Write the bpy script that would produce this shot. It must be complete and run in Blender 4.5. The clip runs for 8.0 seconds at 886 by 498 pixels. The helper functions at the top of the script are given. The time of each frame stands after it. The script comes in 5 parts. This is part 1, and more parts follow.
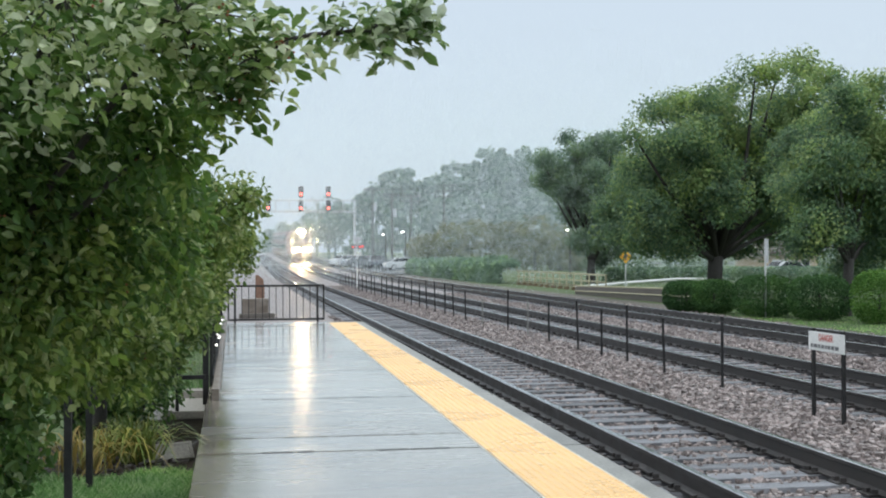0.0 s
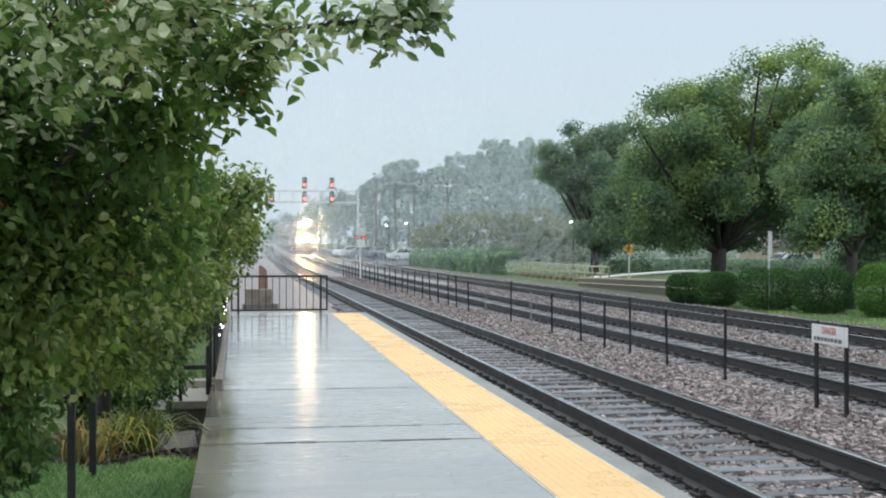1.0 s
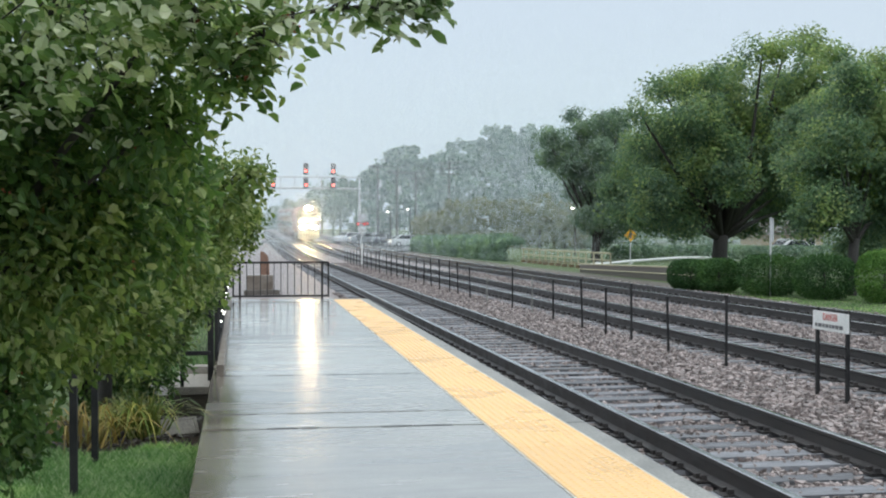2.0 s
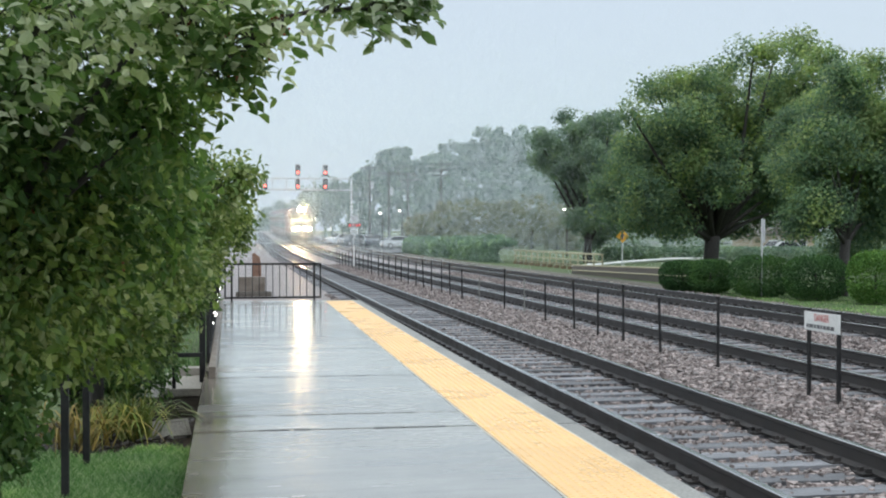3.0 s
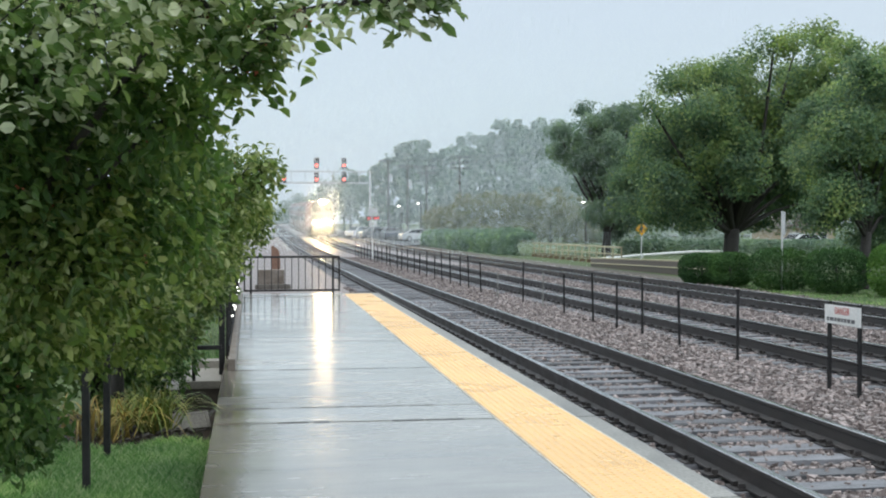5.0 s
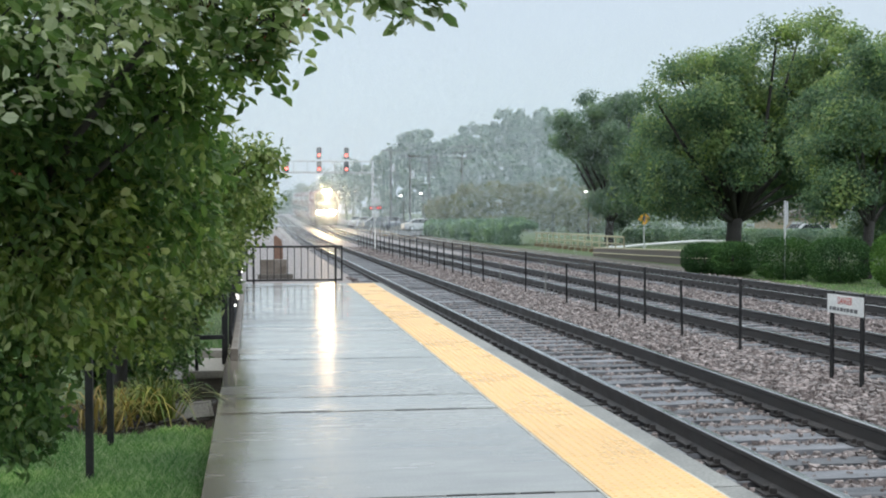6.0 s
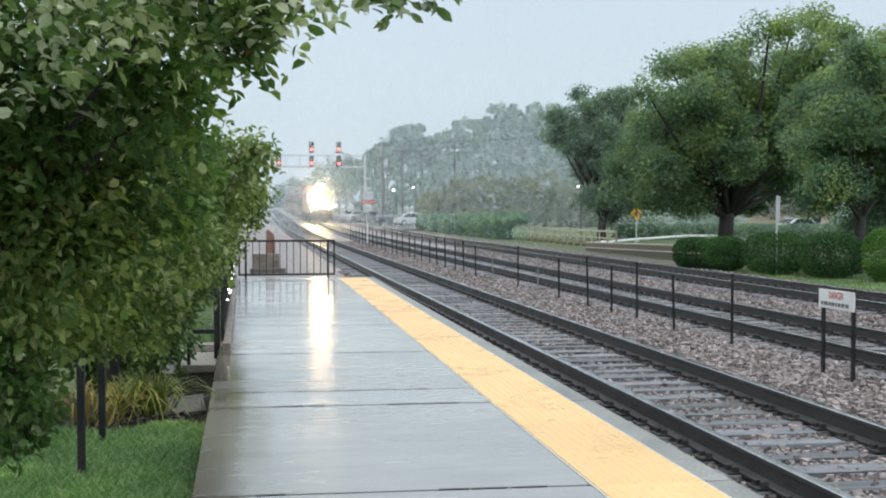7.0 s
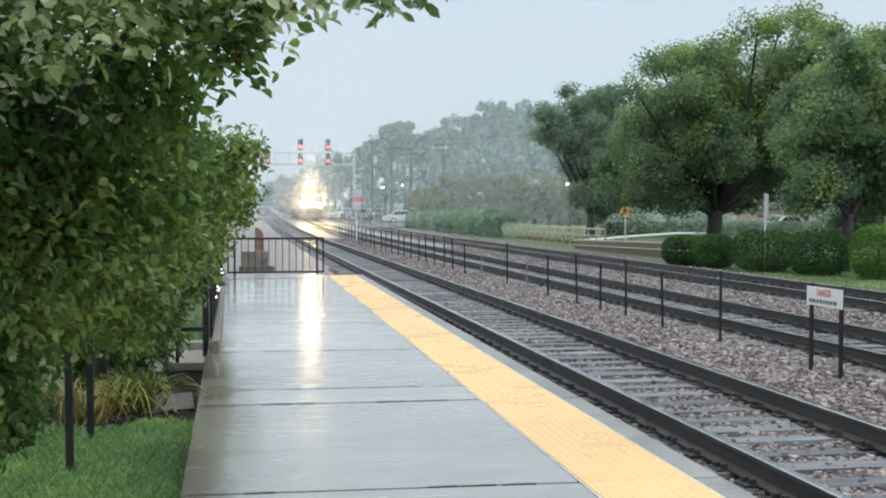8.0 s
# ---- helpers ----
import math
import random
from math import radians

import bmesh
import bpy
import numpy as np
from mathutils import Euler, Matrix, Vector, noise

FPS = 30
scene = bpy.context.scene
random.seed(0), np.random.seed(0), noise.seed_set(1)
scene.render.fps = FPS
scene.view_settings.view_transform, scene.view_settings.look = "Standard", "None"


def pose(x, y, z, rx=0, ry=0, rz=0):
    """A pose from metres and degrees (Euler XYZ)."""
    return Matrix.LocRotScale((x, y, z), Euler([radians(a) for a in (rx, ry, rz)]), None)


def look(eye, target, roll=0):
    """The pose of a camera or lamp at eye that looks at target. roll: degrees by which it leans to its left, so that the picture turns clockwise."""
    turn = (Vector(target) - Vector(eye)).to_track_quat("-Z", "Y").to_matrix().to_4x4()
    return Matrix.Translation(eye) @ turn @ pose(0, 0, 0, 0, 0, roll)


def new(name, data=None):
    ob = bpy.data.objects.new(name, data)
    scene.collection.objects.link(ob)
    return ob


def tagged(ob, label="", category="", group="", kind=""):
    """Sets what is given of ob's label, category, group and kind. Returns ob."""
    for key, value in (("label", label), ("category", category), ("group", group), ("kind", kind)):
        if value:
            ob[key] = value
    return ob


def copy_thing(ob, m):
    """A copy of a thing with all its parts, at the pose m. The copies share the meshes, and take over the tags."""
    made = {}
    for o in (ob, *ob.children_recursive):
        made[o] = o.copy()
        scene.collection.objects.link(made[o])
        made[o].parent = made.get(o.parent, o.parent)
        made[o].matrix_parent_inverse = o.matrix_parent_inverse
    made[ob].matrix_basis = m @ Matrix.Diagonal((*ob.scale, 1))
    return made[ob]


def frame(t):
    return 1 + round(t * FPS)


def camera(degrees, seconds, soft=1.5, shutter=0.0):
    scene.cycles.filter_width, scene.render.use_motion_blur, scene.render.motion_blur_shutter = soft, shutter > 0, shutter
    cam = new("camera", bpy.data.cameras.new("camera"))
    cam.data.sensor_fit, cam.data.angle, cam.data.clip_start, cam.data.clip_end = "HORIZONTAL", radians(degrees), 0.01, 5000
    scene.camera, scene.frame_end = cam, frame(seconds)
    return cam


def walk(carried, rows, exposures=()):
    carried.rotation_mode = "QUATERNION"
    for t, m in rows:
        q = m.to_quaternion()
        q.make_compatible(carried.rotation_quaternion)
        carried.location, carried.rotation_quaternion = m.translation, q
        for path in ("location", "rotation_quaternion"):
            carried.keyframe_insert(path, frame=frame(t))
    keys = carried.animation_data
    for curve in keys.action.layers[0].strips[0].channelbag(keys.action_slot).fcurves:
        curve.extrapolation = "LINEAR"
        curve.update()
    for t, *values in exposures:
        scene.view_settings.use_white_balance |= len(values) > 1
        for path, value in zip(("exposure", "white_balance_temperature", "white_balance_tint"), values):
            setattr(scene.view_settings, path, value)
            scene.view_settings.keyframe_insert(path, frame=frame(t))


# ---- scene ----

# ---- camera ----
cam = camera(42.8, 8.0, soft=2.0)
walk(cam, [
    (0.0, pose(0, 0, 1.778, 90.394, 0.262, -10.177)),
    (0.5, pose(0, 0, 1.778, 90.297, 0.222, -10.136)),
    (1.0, pose(0, 0, 1.778, 89.950, 0.020, -10.007)),
    (1.5, pose(0, 0, 1.778, 89.689, 0.000, -9.928)),
    (2.0, pose(0, 0, 1.778, 89.253, -0.011, -9.935)),
    (3.5, pose(0, 0, 1.778, 89.346, 0.046, -10.462)),
    (4.0, pose(0, 0, 1.778, 89.239, -0.010, -9.930)),
    (4.5, pose(0, 0, 1.778, 89.120, 0.018, -9.568)),
    (6.0, pose(0, 0, 1.778, 88.441, 0.103, -9.268)),
    (6.5, pose(0, 0, 1.778, 88.182, 0.100, -9.424)),
    (7.0, pose(0, 0, 1.778, 88.158, 0.020, -9.648)),
    (7.5, pose(0, 0, 1.778, 87.989, 0.050, -10.074)),
    (8.0, pose(0, 0, 1.778, 88.035, 0.005, -10.196)),
], exposures=[(0.0, 0.15), (8.0, 0.15)])

# ---- sky and sun: a wet, overcast morning ----
world = bpy.data.worlds.new("overcast_sky")
scene.world = world
world.use_nodes = True
wn, wl = world.node_tree.nodes, world.node_tree.links
sky = wn.new("ShaderNodeTexSky")
sky.sky_type = "NISHITA"
sky.sun_disc = False
sky.sun_elevation, sky.sun_rotation = radians(48), radians(200)
sky.air_density, sky.dust_density, sky.ozone_density = 1.2, 4.0, 1.5
cloud = wn.new("ShaderNodeMix")
cloud.data_type = "RGBA"
cloud.inputs[0].default_value = 0.8
cloud.inputs[7].default_value = (6.6, 7.65, 8.7, 1)
wl.new(sky.outputs[0], cloud.inputs[6])
# an overcast dome is brighter overhead than at the horizon
dome = wn.new("ShaderNodeTexCoord")
split = wn.new("ShaderNodeSeparateXYZ")
wl.new(dome.outputs["Generated"], split.inputs[0])
rise = wn.new("ShaderNodeMapRange")
rise.interpolation_type = "SMOOTHSTEP"
for k, value in enumerate((0.22, 0.95, 0.0, 1.0)):
    rise.inputs[k + 1].default_value = value
wl.new(split.outputs["Z"], rise.inputs[0])
lift = wn.new("ShaderNodeMix")
lift.data_type = "RGBA"
lift.inputs[7].default_value = (17.0, 18.5, 19.4, 1)
wl.new(rise.outputs[0], lift.inputs[0])
wl.new(cloud.outputs[2], lift.inputs[6])
wl.new(lift.outputs[2], wn["Background"].inputs[0])
wn["Background"].inputs[1].default_value = 0.10

sun = new("sun", bpy.data.lights.new("sun", "SUN"))
sun.data.energy, sun.data.angle, sun.data.color = 0.7, radians(25), (1.0, 0.98, 0.96)
sun.matrix_world = look((0, 0, 30), (6, 14, 0))

# ---- materials ----
MATS = {}


def base_material(name):
    m = bpy.data.materials.new(name)
    m.use_nodes = True
    MATS[name] = m
    n, l = m.node_tree.nodes, m.node_tree.links
    return m, n, l, n["Principled BSDF"]


def noise_node(n, l, scale, detail=4.0, rough=0.55, local=False, stretch=None):
    tex = n.new("ShaderNodeTexNoise")
    tex.inputs["Scale"].default_value = scale
    tex.inputs["Detail"].default_value = detail
    tex.inputs["Roughness"].default_value = rough
    if local:
        src = n.new("ShaderNodeTexCoord").outputs["Object"]
    else:
        src = n.new("ShaderNodeNewGeometry").outputs["Position"]
    if stretch:
        mp = n.new("ShaderNodeMapping")
        mp.inputs["Scale"].default_value = stretch
        l.new(src, mp.inputs["Vector"])
        src = mp.outputs["Vector"]
    l.new(src, tex.inputs["Vector"])
    return tex.outputs["Fac"]


def ramp(n, l, fac, stops):
    r = n.new("ShaderNodeValToRGB")
    el = r.color_ramp.elements
    while len(el) < len(stops):
        el.new(0.5)
    for e, (p, c) in zip(el, stops):
        e.position = p
        e.color = (*c, 1) if len(c) == 3 else (c[0], c[0], c[0], 1)
    l.new(fac, r.inputs[0])
    return r.outputs[0]


def mul(n, l, a, b, f=1.0):
    x = n.new("ShaderNodeMix")
    x.data_type, x.blend_type = "RGBA", "MULTIPLY"
    x.inputs[0].default_value = f
    l.new(a, x.inputs[6])
    l.new(b, x.inputs[7])
    return x.outputs[2]


def surface(name, c1, c2, rough=(0.4, 0.7), scale=2.0, fine=45.0, bump=0.3, dist=0.004, metal=0.0,
            vary="", span=(0.6, 1.3), grain=(0.62, 1.25), spec=0.5, sheen=0.0, local=False, stretch=None, coat=0.0):
    m, n, l, bsdf = base_material(name)
    big = noise_node(n, l, scale, 5, 0.6, local, stretch)
    small = noise_node(n, l, fine, 4, 0.65, local, stretch)
    col = ramp(n, l, big, [(0.32, c1), (0.68, c2)])
    col = mul(n, l, col, ramp(n, l, small, [(0.25, (grain[0],)), (0.75, (grain[1],))]))
    if vary:
        rnd = (n.new("ShaderNodeNewGeometry").outputs["Random Per Island"] if vary == "island"
               else n.new("ShaderNodeObjectInfo").outputs["Random"])
        col = mul(n, l, col, ramp(n, l, rnd, [(0.0, (span[0],)), (1.0, (span[1],))]))
    l.new(col, bsdf.inputs["Base Color"])
    l.new(ramp(n, l, big, [(0.35, (rough[0],)), (0.65, (rough[1],))]), bsdf.inputs["Roughness"])
    bsdf.inputs["Metallic"].default_value = metal
    bsdf.inputs["Specular IOR Level"].default_value = spec
    bsdf.inputs["Sheen Weight"].default_value = sheen
    bsdf.inputs["Coat Weight"].default_value = coat
    if bump:
        b = n.new("ShaderNodeBump")
        b.inputs["Strength"].default_value = bump
        b.inputs["Distance"].default_value = dist
        l.new(small, b.inputs["Height"])
        l.new(b.outputs[0], bsdf.inputs["Normal"])
    return m


def foliage(name, stops, rough=0.45, transl=0.25, sheen=0.0, spec=0.5, patchy=True):
    """Leaves that differ from one another, some light passing through them."""
    m, n, l, bsdf = base_material(name)
    rnd = n.new("ShaderNodeNewGeometry").outputs["Random Per Island"]
    col = ramp(n, l, rnd, stops)
    if patchy:
        patch = noise_node(n, l, 0.7, 3)
        col = mul(n, l, col, ramp(n, l, patch, [(0.32, (0.64, 0.69, 0.76)), (0.52, (0.96, 0.97, 0.95)), (0.68, (1.36, 1.34, 1.02))]))
    l.new(col, bsdf.inputs["Base Color"])
    bsdf.inputs["Roughness"].default_value = rough
    bsdf.inputs["Specular IOR Level"].default_value = spec
    bsdf.inputs["Sheen Weight"].default_value = sheen
    bsdf.inputs["Sheen Roughness"].default_value = 0.6
    tr = n.new("ShaderNodeBsdfTranslucent")
    l.new(col, tr.inputs["Color"])
    mix = n.new("ShaderNodeMixShader")
    mix.inputs[0].default_value = transl
    l.new(bsdf.outputs[0], mix.inputs[1])
    l.new(tr.outputs[0], mix.inputs[2])
    l.new(mix.outputs[0], n["Material Output"].inputs["Surface"])
    return m


def glowing(name, color, strength):
    m, n, l, bsdf = base_material(name)
    bsdf.inputs["Base Color"].default_value = (*color, 1)
    bsdf.inputs["Emission Color"].default_value = (*color, 1)
    bsdf.inputs["Emission Strength"].default_value = strength
    return m


def wet_concrete():
    m, n, l, bsdf = base_material("wet_concrete")
    big = noise_node(n, l, 0.5, 5, 0.6)
    band = noise_node(n, l, 1.0, 5, 0.65, stretch=(0.35, 1.5, 1))
    grain = noise_node(n, l, 70, 4, 0.7)
    col = ramp(n, l, big, [(0.3, (0.25, 0.25, 0.235)), (0.7, (0.35, 0.35, 0.33))])
    col = mul(n, l, col, ramp(n, l, grain, [(0.25, (0.8,)), (0.75, (1.12,))]))
    col = mul(n, l, col, ramp(n, l, band, [(0.36, (0.84,)), (0.58, (1.04,))]))
    rnd = n.new("ShaderNodeObjectInfo").outputs["Random"]
    col = mul(n, l, col, ramp(n, l, rnd, [(0.0, (0.88,)), (1.0, (1.08,))]))
    # brown dirt washed along the garden edge
    pos = n.new("ShaderNodeSeparateXYZ")
    l.new(n.new("ShaderNodeNewGeometry").outputs["Position"], pos.inputs[0])
    wob = n.new("ShaderNodeMath")
    wob.operation = "MULTIPLY_ADD"
    wob.inputs[1].default_value = 0.26
    l.new(noise_node(n, l, 2.2, 4, 0.6), wob.inputs[0])
    l.new(pos.outputs["X"], wob.inputs[2])
    col = mul(n, l, col, ramp(n, l, wob.outputs[0], [(0.0, (0.60, 0.53, 0.46)), (0.10, (1.0, 1.0, 1.0))]))
    l.new(col, bsdf.inputs["Base Color"])
    l.new(ramp(n, l, band, [(0.38, (0.11,)), (0.6, (0.28,))]), bsdf.inputs["Roughness"])
    bsdf.inputs["Specular IOR Level"].default_value = 0.6
    bsdf.inputs["Coat Weight"].default_value = 0.35
    bsdf.inputs["Coat Roughness"].default_value = 0.12
    b = n.new("ShaderNodeBump")
    b.inputs["Strength"].default_value = 0.12
    b.inputs["Distance"].default_value = 0.004
    l.new(noise_node(n, l, 9, 4, 0.6, stretch=(1, 1, 1)), b.inputs["Height"])
    l.new(b.outputs[0], bsdf.inputs["Normal"])
    l.new(b.outputs[0], bsdf.inputs["Coat Normal"])
    return m


CONCRETE = wet_concrete()
CONCRETE_DARK = surface("damp_dark_concrete", (0.07, 0.06, 0.05), (0.13, 0.115, 0.10), (0.3, 0.5), 3, 60)
CONCRETE_EDGE = surface("stained_edge_concrete", (0.16, 0.16, 0.15), (0.29, 0.29, 0.275), (0.4, 0.65), 2.5, 40, 0.3, spec=0.3)
CONCRETE_DRY = surface("weathered_concrete", (0.20, 0.185, 0.16), (0.29, 0.275, 0.245), (0.5, 0.75), 3, 60, spec=0.25)
TACTILE = surface("yellow_tactile", (0.71, 0.44, 0.175), (0.77, 0.50, 0.225), (0.22, 0.4), 1.2, 30, 0.15, vary="object", span=(0.94, 1.04), grain=(0.9, 1.06))
RAIL_SIDE = surface("rail_steel_dark", (0.026, 0.026, 0.027), (0.058, 0.052, 0.050), (0.28, 0.48), 4, 50, spec=0.5)
RAIL_HEAD = surface("rail_head_polished", (0.42, 0.43, 0.44), (0.55, 0.55, 0.55), (0.16, 0.28), 3, 50, 0.05, metal=1.0)
TIE = surface("wet_tie_wood", (0.066, 0.070, 0.080), (0.200, 0.205, 0.222), (0.38, 0.62), 2.5, 12, 0.8, 0.012,
              vary="object", stretch=(0.5, 5, 1))
TIE_FAR = surface("wet_tie_wood_far", (0.11, 0.11, 0.118), (0.22, 0.215, 0.22), (0.35, 0.6), 2.5, 30, 0.4, 0.01,
                  vary="island", stretch=(1, 9, 1))
STONE = surface("ballast_stone", (0.150, 0.126, 0.120), (0.310, 0.262, 0.250), (0.38, 0.6), 6, 50, vary="island", span=(0.45, 1.55), spec=0.45)
STONE_BED = surface("ballast_bed", (0.138, 0.122, 0.120), (0.295, 0.260, 0.255), (0.4, 0.6), 7, 17, 1.0, 0.05, grain=(0.4, 1.45), spec=0.4)
VERGE = surface("verge_dirt", (0.085, 0.085, 0.07), (0.17, 0.16, 0.14), (0.6, 0.85), 1.4, 12, 0.9, 0.04, spec=0.2)
BLACK_STEEL = surface("black_painted_steel", (0.012, 0.012, 0.014), (0.03, 0.03, 0.03), (0.4, 0.6), 8, 80, 0.1, spec=0.25)
GREY_STEEL = surface("galvanised_steel", (0.52, 0.54, 0.56), (0.64, 0.66, 0.67), (0.4, 0.55), 6, 60, 0.1, metal=0.15)
WHITE_PAINT = surface("white_paint", (0.70, 0.71, 0.70), (0.80, 0.80, 0.79), (0.35, 0.5), 3, 60, 0.05)
RAILING_BROWN = surface("rusty_brown_paint", (0.16, 0.11, 0.07), (0.27, 0.20, 0.13), (0.5, 0.75), 5, 50, 0.3)
BEIGE_PAINT = surface("weathered_beige_paint", (0.42, 0.38, 0.25), (0.52, 0.48, 0.34), (0.5, 0.7), 4, 50, 0.1)
RED_PAINT = surface("red_letter_paint", (0.50, 0.05, 0.03), (0.56, 0.07, 0.05), (0.4, 0.5), 4, 50, 0)
DARK_PAINT = surface("dark_letter_paint", (0.10, 0.10, 0.11), (0.14, 0.14, 0.15), (0.4, 0.5), 4, 50, 0)
SIGN_YELLOW = surface("sign_orange_yellow", (0.80, 0.40, 0.02), (0.85, 0.46, 0.04), (0.35, 0.5), 4, 50, 0)
SOIL = surface("grass_soil", (0.045, 0.075, 0.022), (0.08, 0.12, 0.035), (0.7, 0.9), 1.5, 40, 0.8, 0.02)
MULCH = surface("dark_mulch", (0.035, 0.027, 0.02), (0.08, 0.06, 0.045), (0.7, 0.95), 8, 40, 1.0, 0.03, spec=0.2)
ASPHALT = surface("wet_asphalt", (0.05, 0.05, 0.053), (0.085, 0.085, 0.088), (0.15, 0.35), 1, 60, 0.3)
GRASS = foliage("grass_blades", [(0.00, (0.085, 0.200, 0.055)), (0.30, (0.140, 0.290, 0.085)), (0.65, (0.270, 0.430, 0.170)), (1.00, (0.500, 0.580, 0.340))],
    0.45, 0.50, 0.00, 0.40)
LILY = foliage("lily_leaves", [(0.0, (0.09, 0.15, 0.035)), (0.5, (0.16, 0.21, 0.05)), (1.0, (0.30, 0.27, 0.08))], 0.45, 0.25)
LILY_DRY = foliage("lily_leaves_dry", [(0.00, (0.110, 0.115, 0.035)), (0.50, (0.240, 0.175, 0.060)), (0.80, (0.320, 0.230, 0.085)), (1.00, (0.200, 0.220, 0.060))],
    0.50, 0.25, 0.00, 0.30)
LEAF_NEAR = foliage("fruit_tree_leaves", [(0.00, (0.050, 0.108, 0.030)), (0.45, (0.092, 0.175, 0.047)), (0.80, (0.145, 0.235, 0.065)), (0.95, (0.220, 0.290, 0.090)), (1.00, (0.400, 0.470, 0.280))],
    0.33, 0.55, 0.00, 0.40)
# pale undersides turned by wind, with light from above put into the colour
LEAF_TOP = foliage("lit_wind_turned_leaves", [(0.00, (0.070, 0.140, 0.036)), (0.28, (0.135, 0.235, 0.062)), (0.45, (0.270, 0.370, 0.130)), (0.64, (0.560, 0.630, 0.390)), (1.00, (0.760, 0.800, 0.630))],
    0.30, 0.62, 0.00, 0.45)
LEAF_HEDGE = foliage("row_tree_leaves", [(0.00, (0.085, 0.155, 0.036)), (0.45, (0.165, 0.250, 0.058)), (0.80, (0.290, 0.360, 0.100)), (1.00, (0.480, 0.520, 0.260))],
    0.35, 0.50, 0.00)
# green with a bluish, lighter cast added to the colour for haze
LEAF_OAK = foliage("street_tree_leaves", [(0.00, (0.095, 0.172, 0.105)), (0.50, (0.142, 0.240, 0.128)), (0.85, (0.200, 0.298, 0.140)), (1.00, (0.275, 0.345, 0.150))],
    0.42, 0.60, 0.00, 0.50)
# yellower tips, lightened further: light on the crown put into the colour
LEAF_OAK_TOP = foliage("pale_lit_tree_leaves", [(0.00, (0.17, 0.27, 0.10)), (0.50, (0.24, 0.34, 0.13)), (1.00, (0.36, 0.42, 0.17))],
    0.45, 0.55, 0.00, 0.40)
# dark green lifted towards pale blue-green, the haze baked into the colour
LEAF_SMALL = foliage("hazed_dark_tree_leaves", [(0.00, (0.130, 0.215, 0.145)), (0.60, (0.175, 0.265, 0.165)), (1.00, (0.225, 0.315, 0.185))],
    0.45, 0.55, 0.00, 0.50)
LEAF_SHRUB = foliage("shrub_leaves", [(0.00, (0.040, 0.095, 0.035)), (0.60, (0.060, 0.130, 0.045)), (1.00, (0.085, 0.165, 0.050))],
    0.70, 0.30, 0.00, 0.12)
LEAF_SHRUB_LIGHT = foliage("bright_shrub_leaves", [(0.00, (0.070, 0.160, 0.040)), (0.60, (0.110, 0.230, 0.050)), (1.00, (0.180, 0.290, 0.080))],
    0.70, 0.35, 0.00, 0.12)
# olive leaves paled to look hazy, the haze being part of this colour
LEAF_BUSH = foliage("hazed_olive_bush_leaves", [(0.00, (0.200, 0.240, 0.120)), (0.50, (0.240, 0.255, 0.130)), (1.00, (0.280, 0.240, 0.140))],
    0.50, 0.55, 0.00, 0.45)
# hedge green lightened well past leaf tone, to carry the haze in colour
LEAF_HEDGE_FAR = foliage("hazed_hedge_leaves", [(0.00, (0.200, 0.315, 0.215)), (1.00, (0.280, 0.390, 0.275))],
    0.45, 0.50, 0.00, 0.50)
# paler and bluer than real leaves: distance haze put into the base colour
LEAF_WOODS = foliage("hazed_woods_leaves", [(0.00, (0.090, 0.175, 0.125)), (0.6, (0.125, 0.220, 0.145)), (1.00, (0.165, 0.265, 0.165))],
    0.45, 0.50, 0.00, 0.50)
BARK = surface("dark_bark", (0.022, 0.020, 0.018), (0.050, 0.045, 0.040), (0.6, 0.8), 5, 30, 0.8, 0.02, stretch=(3, 3, 0.6))
BARK_LIGHT = surface("pale_bark", (0.20, 0.17, 0.15), (0.30, 0.27, 0.24), (0.6, 0.8), 5, 30, 0.6, 0.01, stretch=(3, 3, 0.6))
POLE_WOOD = surface("old_pole_wood", (0.06, 0.055, 0.05), (0.11, 0.10, 0.09), (0.6, 0.8), 2, 30, 0.4)
BERRY = surface("red_berry", (0.24, 0.05, 0.025), (0.36, 0.11, 0.05), (0.25, 0.4), 20, 60, 0)
SEALANT = surface("black_joint_sealant", (0.018, 0.018, 0.018), (0.05, 0.048, 0.045), (0.35, 0.6), 6, 60, 0.3, spec=0.3)
EDGING = surface("pale_grout", (0.52, 0.50, 0.44), (0.66, 0.63, 0.55), (0.3, 0.5), 5, 50, 0.1)
CURB = surface("damp_brown_concrete", (0.13, 0.105, 0.085), (0.22, 0.19, 0.165), (0.3, 0.5), 3, 50)
RUST_STONE = surface("brown_stone", (0.17, 0.09, 0.06), (0.26, 0.15, 0.11), (0.5, 0.7), 5, 40, 0.5)
LAMP_RED = glowing("signal_red", (1.0, 0.12, 0.08), 5.0)
CROSSING_RED = glowing("crossing_red", (1.0, 0.06, 0.05), 1.3)
LAMP_WHITE = glowing("lamp_white", (1.0, 0.98, 0.92), 6.0)
LAMP_AMBER = glowing("lamp_amber", (1.0, 0.55, 0.22), 6.0)
HEADLIGHT = glowing("headlight_glass", (1.0, 0.72, 0.37), 1100.0)
# bluish white of the haze, for the streaks that veil far things
HAZE_STREAK = foliage("haze_streak_white", [(0.0, (0.80, 0.91, 0.96)), (1.0, (0.86, 0.95, 0.98))],
    0.6, 0.5, 0.0, 0.2, False)
# white of the drops that imitate the headlight halo
GLOW_DROPS = foliage("glow_drop_white", [(0.0, (0.75, 0.76, 0.78)), (1.0, (0.85, 0.86, 0.88))], 0.3, 0.6, 0.0, 0.3, False)
LOCO_PAINT = surface("loco_silver_paint", (0.09, 0.09, 0.09), (0.13, 0.13, 0.125), (0.25, 0.4), 2, 50, 0.03, local=True)
